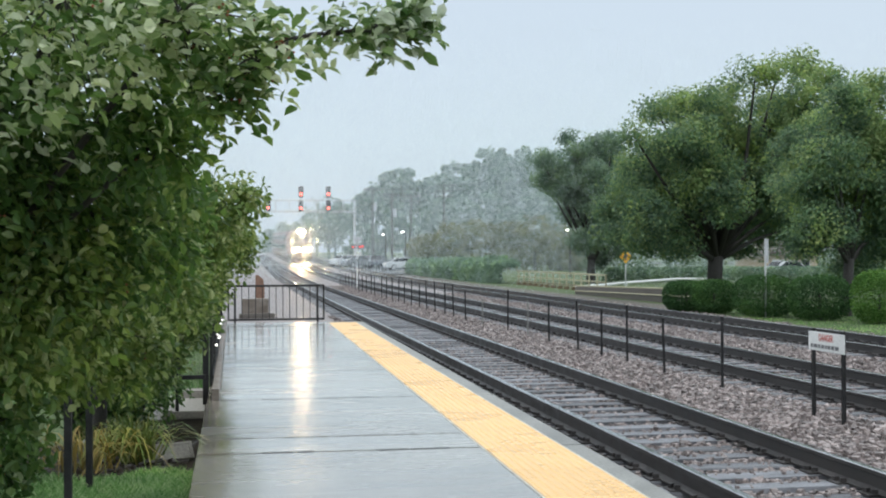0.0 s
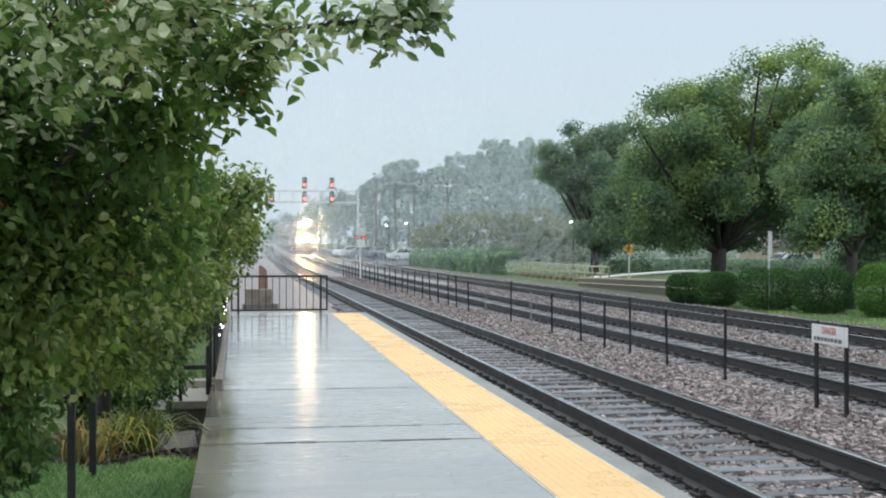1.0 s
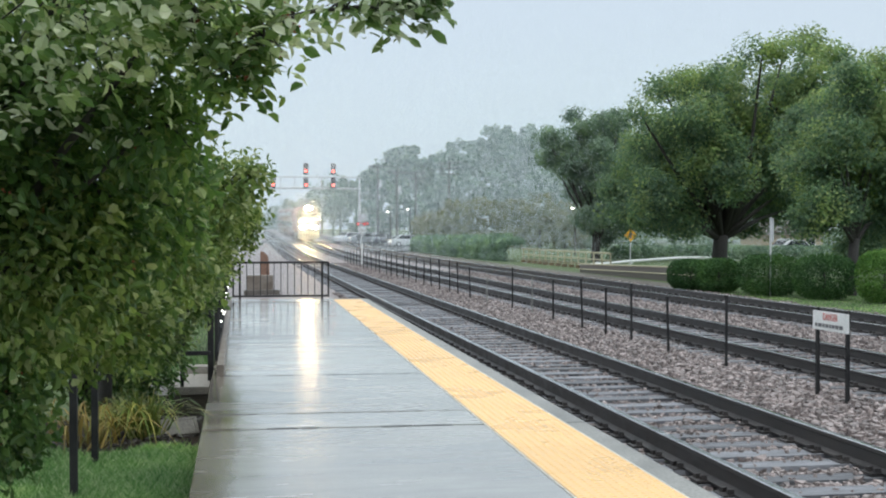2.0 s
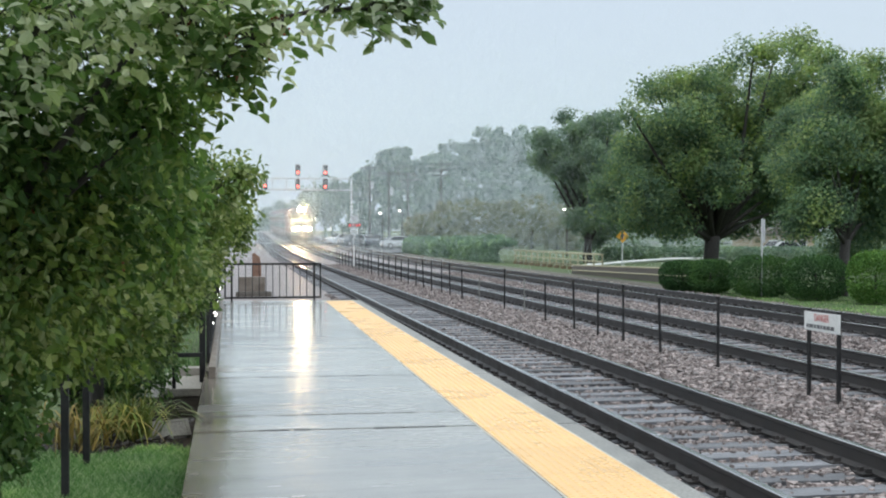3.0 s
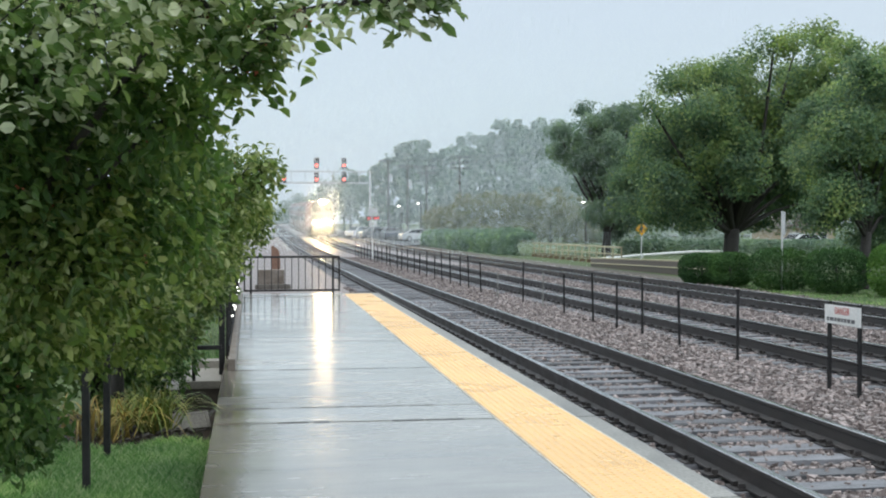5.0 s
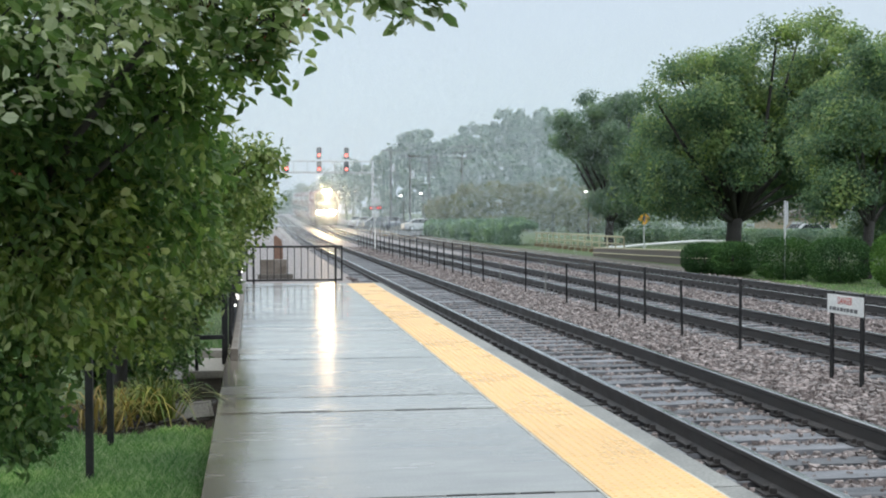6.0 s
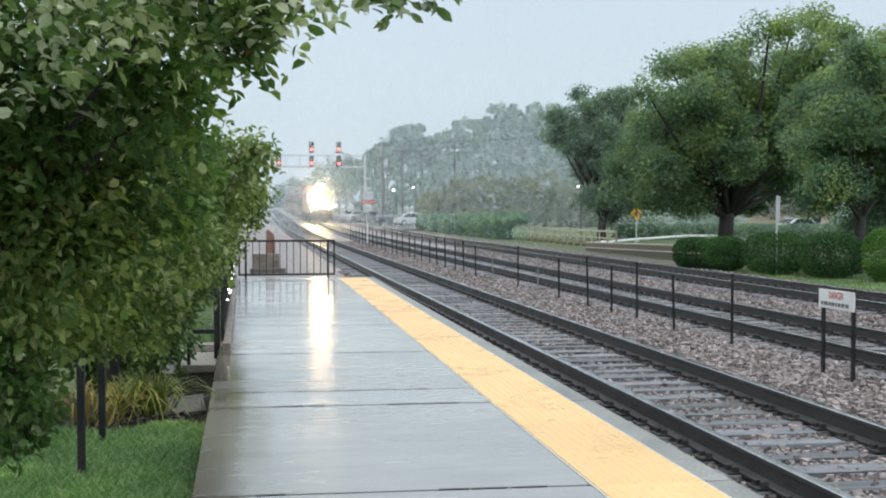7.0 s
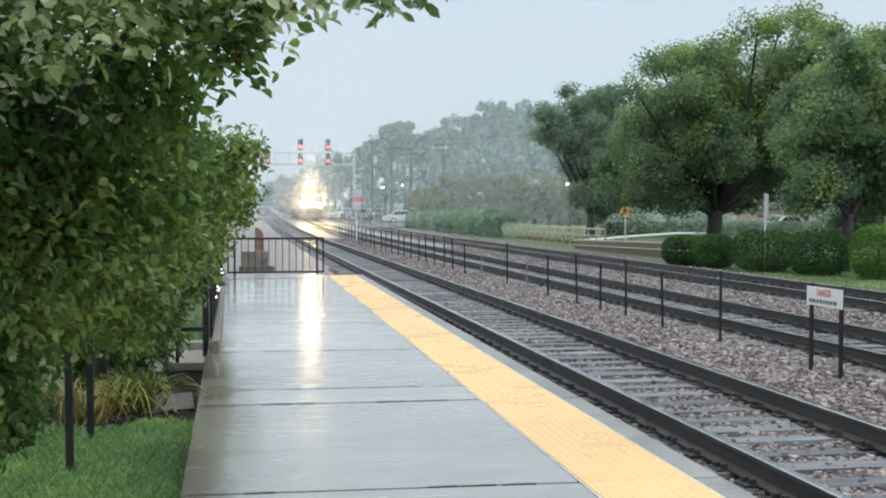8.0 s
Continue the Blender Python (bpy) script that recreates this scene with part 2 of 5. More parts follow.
LOCO_RED = surface("loco_red_paint", (0.26, 0.10, 0.07), (0.36, 0.15, 0.11), (0.3, 0.45), 2, 50, 0.03, local=True)
LOCO_DARK = surface("loco_dark_steel", (0.05, 0.045, 0.045), (0.10, 0.09, 0.085), (0.4, 0.6), 2, 50, 0.05, local=True)
COACH_STEEL = surface("coach_red_brown_paint", (0.15, 0.085, 0.07), (0.21, 0.125, 0.10), (0.35, 0.5), 1, 40, 0.05, 0.004, local=True)
GLASS_DARK = surface("dark_window_glass", (0.02, 0.025, 0.03), (0.04, 0.045, 0.05), (0.05, 0.12), 1, 20, 0, local=True, spec=0.7)
TYRE = surface("rubber_tyre", (0.02, 0.02, 0.02), (0.035, 0.035, 0.035), (0.6, 0.8), 5, 40, 0.2)
CAR_WHITE = surface("white_car_paint", (0.62, 0.64, 0.66), (0.70, 0.72, 0.74), (0.12, 0.2), 1, 20, 0, coat=0.8)
CAR_SILVER = surface("silver_car_paint", (0.34, 0.36, 0.38), (0.42, 0.44, 0.46), (0.15, 0.25), 1, 20, 0, metal=0.4, coat=0.8)
CAR_DARK = surface("dark_car_paint", (0.06, 0.075, 0.10), (0.09, 0.10, 0.13), (0.12, 0.2), 1, 20, 0, coat=0.8)
STUCCO = surface("tan_house_wall", (0.46, 0.36, 0.26), (0.54, 0.43, 0.32), (0.6, 0.8), 1, 50, 0.2)
ROOF = surface("brown_shingles", (0.10, 0.085, 0.075), (0.17, 0.14, 0.12), (0.6, 0.8), 3, 20, 0.5, 0.02)


# ---- building helpers ----
def link(name, mesh, material, parent=None, label=""):
    for m in material if isinstance(material, (list, tuple)) else [material]:
        mesh.materials.append(m)
    ob = new(name, mesh)
    if parent:
        ob.parent = parent
    if label:
        ob["label"] = label
    return ob


def part(name, bm, material, parent=None, label="", smooth=False):
    mesh = bpy.data.meshes.new(name)
    bmesh.ops.recalc_face_normals(bm, faces=bm.faces)
    if smooth:
        for fc in bm.faces:
            fc.smooth = True
    bm.to_mesh(mesh)
    bm.free()
    return link(name, mesh, material, parent, label)


def np_part(name, verts, faces, material, parent=None, label="", smooth=False):
    mesh = bpy.data.meshes.new(name)
    mesh.from_pydata(np.asarray(verts).tolist(), [], faces if isinstance(faces, list) else np.asarray(faces).tolist())
    if smooth:
        mesh.shade_smooth()
    return link(name, mesh, material, parent, label)


def box(bm, x0, x1, y0, y1, z0, z1, bevel=0.0):
    m = Matrix.Translation(((x0 + x1) / 2, (y0 + y1) / 2, (z0 + z1) / 2)) @ Matrix.Diagonal((x1 - x0, y1 - y0, z1 - z0, 1))
    made = bmesh.ops.create_cube(bm, size=1, matrix=m)["verts"]
    if bevel:
        edges = list({e for v in made for e in v.link_edges})
        bmesh.ops.bevel(bm, geom=edges, offset=bevel, segments=2, affect="EDGES", profile=0.7)
    return bm


def a_box(*a, bevel=0.0):
    return box(bmesh.new(), *a, bevel=bevel)


def tube(bm, pts, radii, sides=8):
    """A tapered tube along points."""
    pts = [Vector(p) for p in pts]
    rings = []
    for i, p in enumerate(pts):
        d = (pts[min(i + 1, len(pts) - 1)] - pts[max(i - 1, 0)]).normalized()
        q = d.to_track_quat("Z", "Y")
        r = radii[i] if isinstance(radii, (list, tuple)) else radii
        rings.append([bm.verts.new(p + q @ Vector((r * math.cos(2 * math.pi * k / sides), r * math.sin(2 * math.pi * k / sides), 0)))
                      for k in range(sides)])
    for a, b in zip(rings, rings[1:]):
        for k in range(sides):
            bm.faces.new((a[k], a[(k + 1) % sides], b[(k + 1) % sides], b[k]))
    bm.faces.new(rings[0][::-1])
    bm.faces.new(rings[-1])
    return bm


def extrude_outline(bm, outline, y0, y1):
    """A closed outline of (x, z) points drawn out from y0 to y1."""
    a = [bm.verts.new((x, y0, z)) for x, z in outline]
    b = [bm.verts.new((x, y1, z)) for x, z in outline]
    n = len(outline)
    for k in range(n):
        bm.faces.new((a[k], a[(k + 1) % n], b[(k + 1) % n], b[k]))
    bm.faces.new(a[::-1])
    bm.faces.new(b)
    return bm


def thing(name, x, y, z, label, category, group="", turn=0.0):
    ob = new(name)
    ob.matrix_basis = pose(x, y, z, 0, 0, turn)
    return tagged(ob, label, category, group)


def grade(y):
    """The line climbs gently in the distance."""
    if y < 70:
        return 0.0
    if y < 140:
        return 1.2e-4 * (y - 70) ** 2
    if y < 300:
        return 0.588 + 0.0168 * (y - 140)
    return 3.276


def leaf_mesh(rng, centres, length, width, droop=0.5, out=None, jitter=0.25, wind=0.0):
    """Folded, pointed leaves, one island each."""
    n = len(centres)
    axis = rng.normal(size=(n, 3))
    axis[:, 2] -= droop * 1.6
    if out is not None:
        axis += out * 0.7
    axis[:, 0] += 1.3 * wind
    axis[:, 2] += 0.9 * wind
    axis /= np.linalg.norm(axis, axis=1)[:, None]
    nor = rng.normal(size=(n, 3)) * 0.7 + np.array([0, -0.9 * wind, 1.0])
    side = np.cross(axis, nor)
    side /= np.maximum(np.linalg.norm(side, axis=1), 1e-6)[:, None]
    nor = np.cross(side, axis)
    L = length * (1 + jitter * rng.normal(size=n))[:, None]
    W = width * (1 + jitter * rng.normal(size=n))[:, None]
    fold = (0.18 + 0.15 * rng.random(n))[:, None]
    c = centres
    a1, a2 = c + axis * L * 0.36, c + axis * L * 0.72 - nor * L * 0.07
    p = [c, a1 - side * W * 0.42 + nor * W * fold, a1, a1 + side * W * 0.42 + nor * W * fold,
         a2 - side * W * 0.47 + nor * W * fold, a2, a2 + side * W * 0.47 + nor * W * fold, c + axis * L - nor * L * 0.17]
    verts = np.stack(p, 1).reshape(-1, 3)
    faces = []
    for k in range(0, 8 * n, 8):
        faces += [(k, k + 2, k + 1), (k, k + 3, k + 2), (k + 1, k + 2, k + 5, k + 4), (k + 2, k + 3, k + 6, k + 5),
                  (k + 4, k + 5, k + 7), (k + 5, k + 6, k + 7)]
    return verts, faces


def flake_mesh(rng, centres, size, up=0.8, out=None):
    """Small bent leaf sprays for trees further off, facing outwards and up."""
    n = len(centres)
    axis = rng.normal(size=(n, 3))
    axis /= np.linalg.norm(axis, axis=1)[:, None]
    nor = rng.normal(size=(n, 3)) * (1.0 if out is None else 0.5) + np.array([0, 0, up])
    if out is not None:
        nor = nor + out
    side = np.cross(axis, nor)
    side /= np.maximum(np.linalg.norm(side, axis=1), 1e-6)[:, None]
    axis = np.cross(nor, side)
    axis /= np.maximum(np.linalg.norm(axis, axis=1), 1e-6)[:, None]
    nor = np.cross(side, axis)
    s = (size * rng.uniform(0.55, 1.35, n))[:, None]
    verts = np.stack([centres - axis * s * 0.6, centres + side * s * 0.38 + nor * s * 0.12, centres + axis * s * 0.6,
                      centres - side * s * 0.38 + nor * s * 0.12], 1).reshape(-1, 3)
    k = np.arange(n)[:, None] * 4
    faces = np.concatenate([k + np.array([[0, 1, 2]]), k + np.array([[0, 2, 3]])]).tolist()
    return verts, faces


def clumped(rng, lobes, count, clump, shell=0.55, flat=0.66, per=260):
    """Points in clumps over ellipsoid lobes (centre, radii), with the way out of the clump at each."""
    vol = np.array([r[0] * r[1] + r[1] * r[2] + r[0] * r[2] for _, r in lobes])
    vol = vol / vol.sum()
    pts, ways = [], []
    for (c, r), w in zip(lobes, vol):
        k = max(4, int(count * w / per))
        d = rng.normal(size=(k, 3))
        d /= np.linalg.norm(d, axis=1)[:, None]
        rad = shell + (1 - shell) * rng.random(k) ** 0.6
        cc = np.array(c) + d * rad[:, None] * np.array(r)
        m = int(count * w / k)
        e = rng.normal(size=(k * m, 3))
        e /= np.linalg.norm(e, axis=1)[:, None]
        spread = clump * np.repeat(rng.uniform(0.6, 1.25, k), m)[:, None]
        off = e * spread * (0.5 + 0.8 * rng.random((k * m, 1)))
        pts.append(np.repeat(cc, m, 0) + off * np.array([1.15, 1.15, flat]))
        ways.append(e * 0.4 + 0.6 * np.repeat(d, m, 0))
    return np.concatenate(pts), np.concatenate(ways)


# ---- ground ----
def build_ground():
    xs = [-900, -300, -120, -60, -30, -14, -7.5, -7.3, -6, -3, -1.6, -0.9, -0.5, -0.36, -0.34, 1.0, 2.4, 2.8, 6, 10, 16.0, 16.6, 20, 26, 34, 46, 70, 120, 300, 900]
    ys = [-300, -80, -30, -10, 0, 4, 6, 7, 8, 9, 10, 12, 14, 18, 24, 30, 40, 55, 70, 80, 90, 100, 110, 120, 130, 140, 160, 200, 250, 300, 500, 1200, 3000]
    verts, faces = [], []
    for y in ys:
        for x in xs:
            if x < -0.35:
                z = 0.0 - 0.02 * min(3.0, -0.36 - x) + 0.01 * math.sin(3 * x + 2 * y)
                if 11.5 < y < 15 and x > -3.5:
                    z = -0.34
            elif x < 2.9:
                z = -0.32 if y < 30 else -0.24
            elif x < 16.3:
                z = -0.34
            else:
                z = -0.24
            if y > 30 and -7.4 < x < 2.9:
                z = -0.4
            verts.append((x, y, z + grade(y)))
    w = len(xs)
    for j in range(len(ys) - 1):
        for i in range(w - 1):
            k = j * w + i
            faces.append((k, k + 1, k + 1 + w, k + w))
    ob = np_part("ground", verts, faces, SOIL)
    tagged(ob, "grassy ground sheet with short green turf", "ground", kind="structure")


def strip(name, x0, x1, ys, top, label, material, slope=0.25, kind="structure", depth=0.25):
    """A raised bed with sloping shoulders that follows the grade."""
    verts, faces = [], []
    for y in ys:
        g = grade(y)
        verts += [(x0 - slope, y, top - depth + g), (x0, y, top + g), (x1, y, top + g), (x1 + slope, y, top - depth + g)]
    for j in range(len(ys) - 1):
        for i in range(3):
            k = j * 4 + i
            faces.append((k, k + 1, k + 5, k + 4))
    return tagged(np_part(name, verts, faces, material), label, name.replace("_", " "), kind=kind)


YS = [-30, 0, 10, 20, 30, 45, 60] + list(range(70, 151, 8)) + [170, 200, 250, 300, 400, 600]
build_ground()
strip("ballast_bed", 2.75, 15.7, YS, -0.235, "pinkish grey crushed stone bed of the railway", STONE_BED, 0.5, depth=0.3)
strip("gravel_path", -7.0, 2.62, [28.2, 40, 55, 70, 80, 90, 100, 110, 120, 130, 140, 160], -0.13, "grey gravel strip beside the track", STONE_BED, 0.3)
strip("road", -60, 90, [150, 153, 156, 158], -0.03, "wet asphalt level crossing road", ASPHALT, 0.2)
strip("gravel_verge", 15.9, 17.0, [39, 47, 60, 70] + list(range(76, 150, 6)), -0.21, "grey brown gravel verge beside the line", VERGE, 0.3)
strip("car_park", 12.4, 22.5, [112, 120, 130, 140, 149.5], -0.12, "wet asphalt car park", ASPHALT, 0.3)


# ---- tracks ----
TRACKS = (4.44, 8.64, 13.07)
RAIL_OUTLINE = [(-0.076, -0.186), (0.076, -0.186), (0.076, -0.172), (0.012, -0.15), (0.012, -0.05), (0.037, -0.036), (0.037, -0.006),
                (0.029, 0.0), (-0.029, 0.0), (-0.037, -0.006), (-0.037, -0.036), (-0.012, -0.05), (-0.012, -0.15), (-0.076, -0.172)]


def build_rail(parent, x):
    ys = [-12, 20, 45, 70] + list(range(76, 150, 6)) + [165, 200, 250, 300, 420]
    n = len(RAIL_OUTLINE)
    verts = [(x + px, y, pz + grade(y)) for y in ys for px, pz in RAIL_OUTLINE]
    faces = [(j * n + k, j * n + (k + 1) % n, (j + 1) * n + (k + 1) % n, (j + 1) * n + k) for j in range(len(ys) - 1) for k in range(n)]
    ob = np_part("rail", verts, faces, [RAIL_SIDE, RAIL_HEAD], parent, "dark steel rail with a polished running head")
    for k, p in enumerate(ob.data.polygons):
        if k % n in (6, 7, 8):
            p.material_index = 1
    return ob


def box_arrays(boxes):
    """Joined boxes from (cx, cy, cz, sx, sy, sz, turn)."""
    c = np.array([(-1, -1, -1), (1, -1, -1), (1, 1, -1), (-1, 1, -1), (-1, -1, 1), (1, -1, 1), (1, 1, 1), (-1, 1, 1)]) * 0.5
    q = np.array([(0, 3, 2, 1), (4, 5, 6, 7), (0, 1, 5, 4), (1, 2, 6, 5), (2, 3, 7, 6), (3, 0, 4, 7)])
    v, f = [], []
    for i, (x, y, z, sx, sy, sz, a) in enumerate(boxes):
        p = c * np.array([sx, sy, sz])
        ca, sa = math.cos(a), math.sin(a)
        v.append(np.stack([p[:, 0] * ca - p[:, 1] * sa + x, p[:, 0] * sa + p[:, 1] * ca + y, p[:, 2] + z], 1))
        f.append(q + 8 * i)
    return np.concatenate(v), np.concatenate(f)


def tie_variants(rng):
    meshes = []
    for k in range(4):
        bm = a_box(-1.3, 1.3, -0.115, 0.115, -0.16, 0, bevel=0.012)
        for v in bm.verts:
            v.co.z += rng.uniform(-0.006, 0.004)
            v.co.y += rng.uniform(-0.008, 0.008)
            v.co.x += rng.uniform(-0.02, 0.02)
        me = bpy.data.meshes.new("tie")
        bm.to_mesh(me)
        bm.free()
        me.materials.append(TIE)
        meshes.append(me)
    return meshes


def build_tracks():
    rng = random.Random(5)
    meshes = tie_variants(rng)
    for t, x in enumerate(TRACKS):
        tr = thing("railway_track", 0, 0, 0, "wet railway track with dark rails on weathered wooden ties", "railway track", "tracks of the line")
        for s in (-0.7525, 0.7525):
            build_rail(tr, x + s)
        near = 70.0 if t == 0 else (52.0 if t == 1 else 56.0)
        first = 4.0 if t == 0 else (9.0 if t == 1 else 16.0)
        y, far, plates = first, [], []
        while y < 260:
            g = grade(y)
            a = rng.uniform(-0.012, 0.012)
            dx = rng.uniform(-0.05, 0.05)
            if y < near:
                ob = new("tie", meshes[rng.randrange(4)])
                ob.parent = tr
                ob.matrix_basis = pose(x + dx, y, -0.192 + rng.uniform(-0.012, 0.004), 0, 0, math.degrees(a))
            else:
                far.append((x + dx, y, -0.27 + g, 2.6, 0.23, 0.16, a))
            if y < 75:
                for s in (-0.7525, 0.7525):
                    plates.append((x + s, y, -0.182 + g, 0.34, 0.19, 0.014, 0.0))
                    for e in (-0.115, 0.115):
                        plates.append((x + s + e, y + 0.04, -0.16 + g, 0.045, 0.035, 0.04, 0.3))
                        plates.append((x + s + e * 0.85, y - 0.05, -0.155 + g, 0.05, 0.04, 0.035, -0.2))
            y += 0.505 + rng.uniform(-0.02, 0.02)
        tagged(np_part("far_ties", *box_arrays(far), TIE_FAR, tr), kind="stuff")
        tagged(np_part("tie_plates", *box_arrays(plates), RAIL_SIDE, tr), kind="stuff")


build_tracks()


def scatter_stones():
    """Loose crushed stone between and beside the rails."""
    rng = np.random.default_rng(3)
    base = np.array([(-1, -1, -0.8), (1, -0.9, -0.9), (0.9, 1, -0.8), (-0.9, 0.9, -0.9), (-0.7, -0.8, 0.8), (0.8, -0.6, 0.7), (0.6, 0.8, 0.9), (-0.9, 0.6, 0.6)]) * 0.75
    tri = np.array([(0, 2, 1), (0, 3, 2), (4, 5, 6), (4, 6, 7), (0, 1, 5), (0, 5, 4), (1, 2, 6), (1, 6, 5), (2, 3, 7), (2, 7, 6), (3, 0, 4), (3, 4, 7)])
    pts = []
    bands = [(2.85, 5.6, 5.5, 12, 300), (2.85, 5.7, 12, 24, 190), (5.2, 7.8, 9, 16, 330), (5.2, 7.8, 16, 30, 210), (7.2, 10, 12, 22, 170),
             (7.2, 11.3, 22, 36, 90), (9.6, 12.8, 16, 26, 120), (11.7, 15.4, 19, 34, 75), (5.3, 7.6, 30, 48, 90), (2.9, 6, 24, 38, 70),
             (5.3, 7.7, 48, 78, 34), (9.6, 12.3, 26, 60, 42), (7.3, 10, 36, 60, 34), (13.9, 15.7, 30, 60, 40), (-0.4, 2.5, 28.4, 42, 40)]
    for x0, x1, y0, y1, d in bands:
        n = int((x1 - x0) * (y1 - y0) * d)
        pts.append(np.stack([rng.uniform(x0, x1, n), rng.uniform(y0, y1, n)], 1))
    pts = np.concatenate(pts)
    # keep the rails clear
    keep = np.ones(len(pts), bool)
    for x in TRACKS:
        for s in (-0.7525, 0.7525):
            keep &= np.abs(pts[:, 0] - x - s) > 0.10
    inside = np.zeros(len(pts), bool)
    for x in TRACKS:
        inside |= np.abs(pts[:, 0] - x) < 1.3
    frac = ((pts[:, 1] - 4.0) % 0.505) / 0.505
    keep &= ~inside | (np.abs(frac - 0.5) < 0.29) | (rng.random(len(pts)) < 0.22)
    pts, inside, frac = pts[keep], inside[keep], frac[keep]
    n = len(pts)
    r = rng.uniform(0.019, 0.056, n)
    r = np.where(inside, r * np.where(np.abs(frac - 0.5) >= 0.29, 0.5, 0.85), r)
    z = np.where(inside, np.where(np.abs(frac - 0.5) < 0.30, -0.228, -0.186), -0.22 + 0.03 * rng.random(n))
    sc = r[:, None] * rng.uniform(0.6, 1.25, (n, 3))
    a = rng.uniform(0, 6.28, n)
    v = base[None] * (1 + 0.28 * rng.normal(size=(n, len(base), 1))) * sc[:, None]
    ca, sa = np.cos(a)[:, None], np.sin(a)[:, None]
    v = np.stack([v[..., 0] * ca - v[..., 1] * sa + pts[:, :1], v[..., 0] * sa + v[..., 1] * ca + pts[:, 1:], v[..., 2] + z[:, None]], -1)
    f = tri[None] + np.arange(n)[:, None, None] * len(base)
    ob = np_part("ballast_stones", v.reshape(-1, 3), f.reshape(-1, 3), STONE)
    tagged(ob, "loose pinkish grey crushed stone between the rails", "ballast", kind="stuff")


scatter_stones()


# ---- platform ----
def edge_right(y):
    return 2.80 + 0.0072 * (y - 6)


def edge_left(y):
    return -0.33 - 0.0055 * (y - 6)


def build_platform():
    base = new("platform")
    tagged(base, "wet grey concrete station platform with a yellow tactile edge", "platform", kind="structure")
    joints = [-6.0, -3.0, 0.2, 3.2, 6.30, 9.20, 9.98, 12.70, 15.8, 18.9, 22.0, 24.9, 27.75]
    for a, b in zip(joints, joints[1:]):
        gap = 0.009 if abs(a - 9.98) < 0.1 or abs(b - 9.98) < 0.1 else 0.014
        a2, b2 = a + gap * (3.4 if abs(a - 9.20) < 0.1 else 1), b - gap
        sk = 0.055
        bm = bmesh.new()
        low = [bm.verts.new(p) for p in ((edge_left(a2), a2 + sk, -0.3), (edge_right(a2) - 0.80, a2 - sk * 0.7, -0.3),
                                         (edge_right(b2) - 0.80, b2 - sk * 0.7, -0.3), (edge_left(b2), b2 + sk, -0.3))]
        top = [bm.verts.new(v.co + Vector((0, 0, 0.5))) for v in low]
        for k in range(4):
            bm.faces.new((low[k], low[(k + 1) % 4], top[(k + 1) % 4], top[k]))
        bm.faces.new(top)
        bm.faces.new(low[::-1])
        bmesh.ops.bevel(bm, geom=[e for e in bm.edges if all(abs(v.co.z - 0.2) < 1e-4 for v in e.verts)], offset=0.004, segments=2, affect="EDGES")
        part("concrete_slab", bm, CONCRETE, base)
    # edge strip of concrete that carries the tiles
    for a, b in zip(joints, joints[1:]):
        if abs(a - 9.98) < 0.1:
            continue
        b = 12.70 if abs(b - 9.98) < 0.1 else b
        bm = bmesh.new()
        low = [bm.verts.new((edge_right(y) + dx, y2 - 0.05, -0.3)) for y, y2, dx in
               ((a, a + 0.008, -0.799), (a, a + 0.008, 0), (b, b - 0.008, 0), (b, b - 0.008, -0.799))]
        top = [bm.verts.new(v.co + Vector((0, 0, 0.498))) for v in low]
        for k in range(4):
            bm.faces.new((low[k], low[(k + 1) % 4], top[(k + 1) % 4], top[k]))
        bm.faces.new(top)
        bm.faces.new(low[::-1])
        bmesh.ops.bevel(bm, geom=[e for e in bm.edges if all(v.co.z > 0 for v in e.verts)], offset=0.004, segments=2, affect="EDGES")
        part("edge_slab", bm, CONCRETE_EDGE, base)
    return base


def joint_filler():
    """Dark wet sealant, broken in places, in three of the joints."""
    rr = random.Random(17)
    for y, x0, x1, wide, whole in ((9.215, -0.26, 1.98, 0.07, 0.72), (9.98, -0.30, 1.55, 0.028, 0.95), (6.31, -0.28, 1.95, 0.03, 0.8), (12.71, -0.30, 1.96, 0.016, 0.7)):
        x = x0
        while x < x1:
            w = min(rr.uniform(0.06, 0.34), x1 - x)
            if rr.random() < whole:
                mid = y + 0.055 * (1 - 1.7 * (x + w / 2 + 0.33) / 2.33)
                part("joint_sealant", a_box(x, x + w, mid - wide / 2 * rr.uniform(0.7, 1.1), mid + wide / 2 * rr.uniform(0.7, 1.1), 0.18, 0.2025, bevel=0.002), SEALANT, platform)
            x += w + rr.uniform(0.0, 0.05)


def tile_mesh():
    """A yellow tactile tile with rows of truncated domes."""
    w, d = 0.645, 0.914
    bm = a_box(-w / 2, w / 2, 0.003, d - 0.003, -0.01, 0.008, bevel=0.003)
    for i in range(10):
        for j in range(15):
            x, y = -w / 2 + (i + 0.5) * w / 10, (j + 0.5) * d / 15
            lo = [bm.verts.new((x + 0.016 * math.cos(k * math.pi / 3), y + 0.016 * math.sin(k * math.pi / 3), 0.008)) for k in range(6)]
            hi = [bm.verts.new((x + 0.010 * math.cos(k * math.pi / 3), y + 0.010 * math.sin(k * math.pi / 3), 0.013)) for k in range(6)]
            for k in range(6):
                bm.faces.new((lo[k], lo[(k + 1) % 6], hi[(k + 1) % 6], hi[k]))
            bm.faces.new(hi)
    me = bpy.data.meshes.new("tactile_tile")
    bm.to_mesh(me)
    bm.free()
    me.materials.append(TACTILE)
    return me


platform = build_platform()
joint_filler()
tile = tile_mesh()
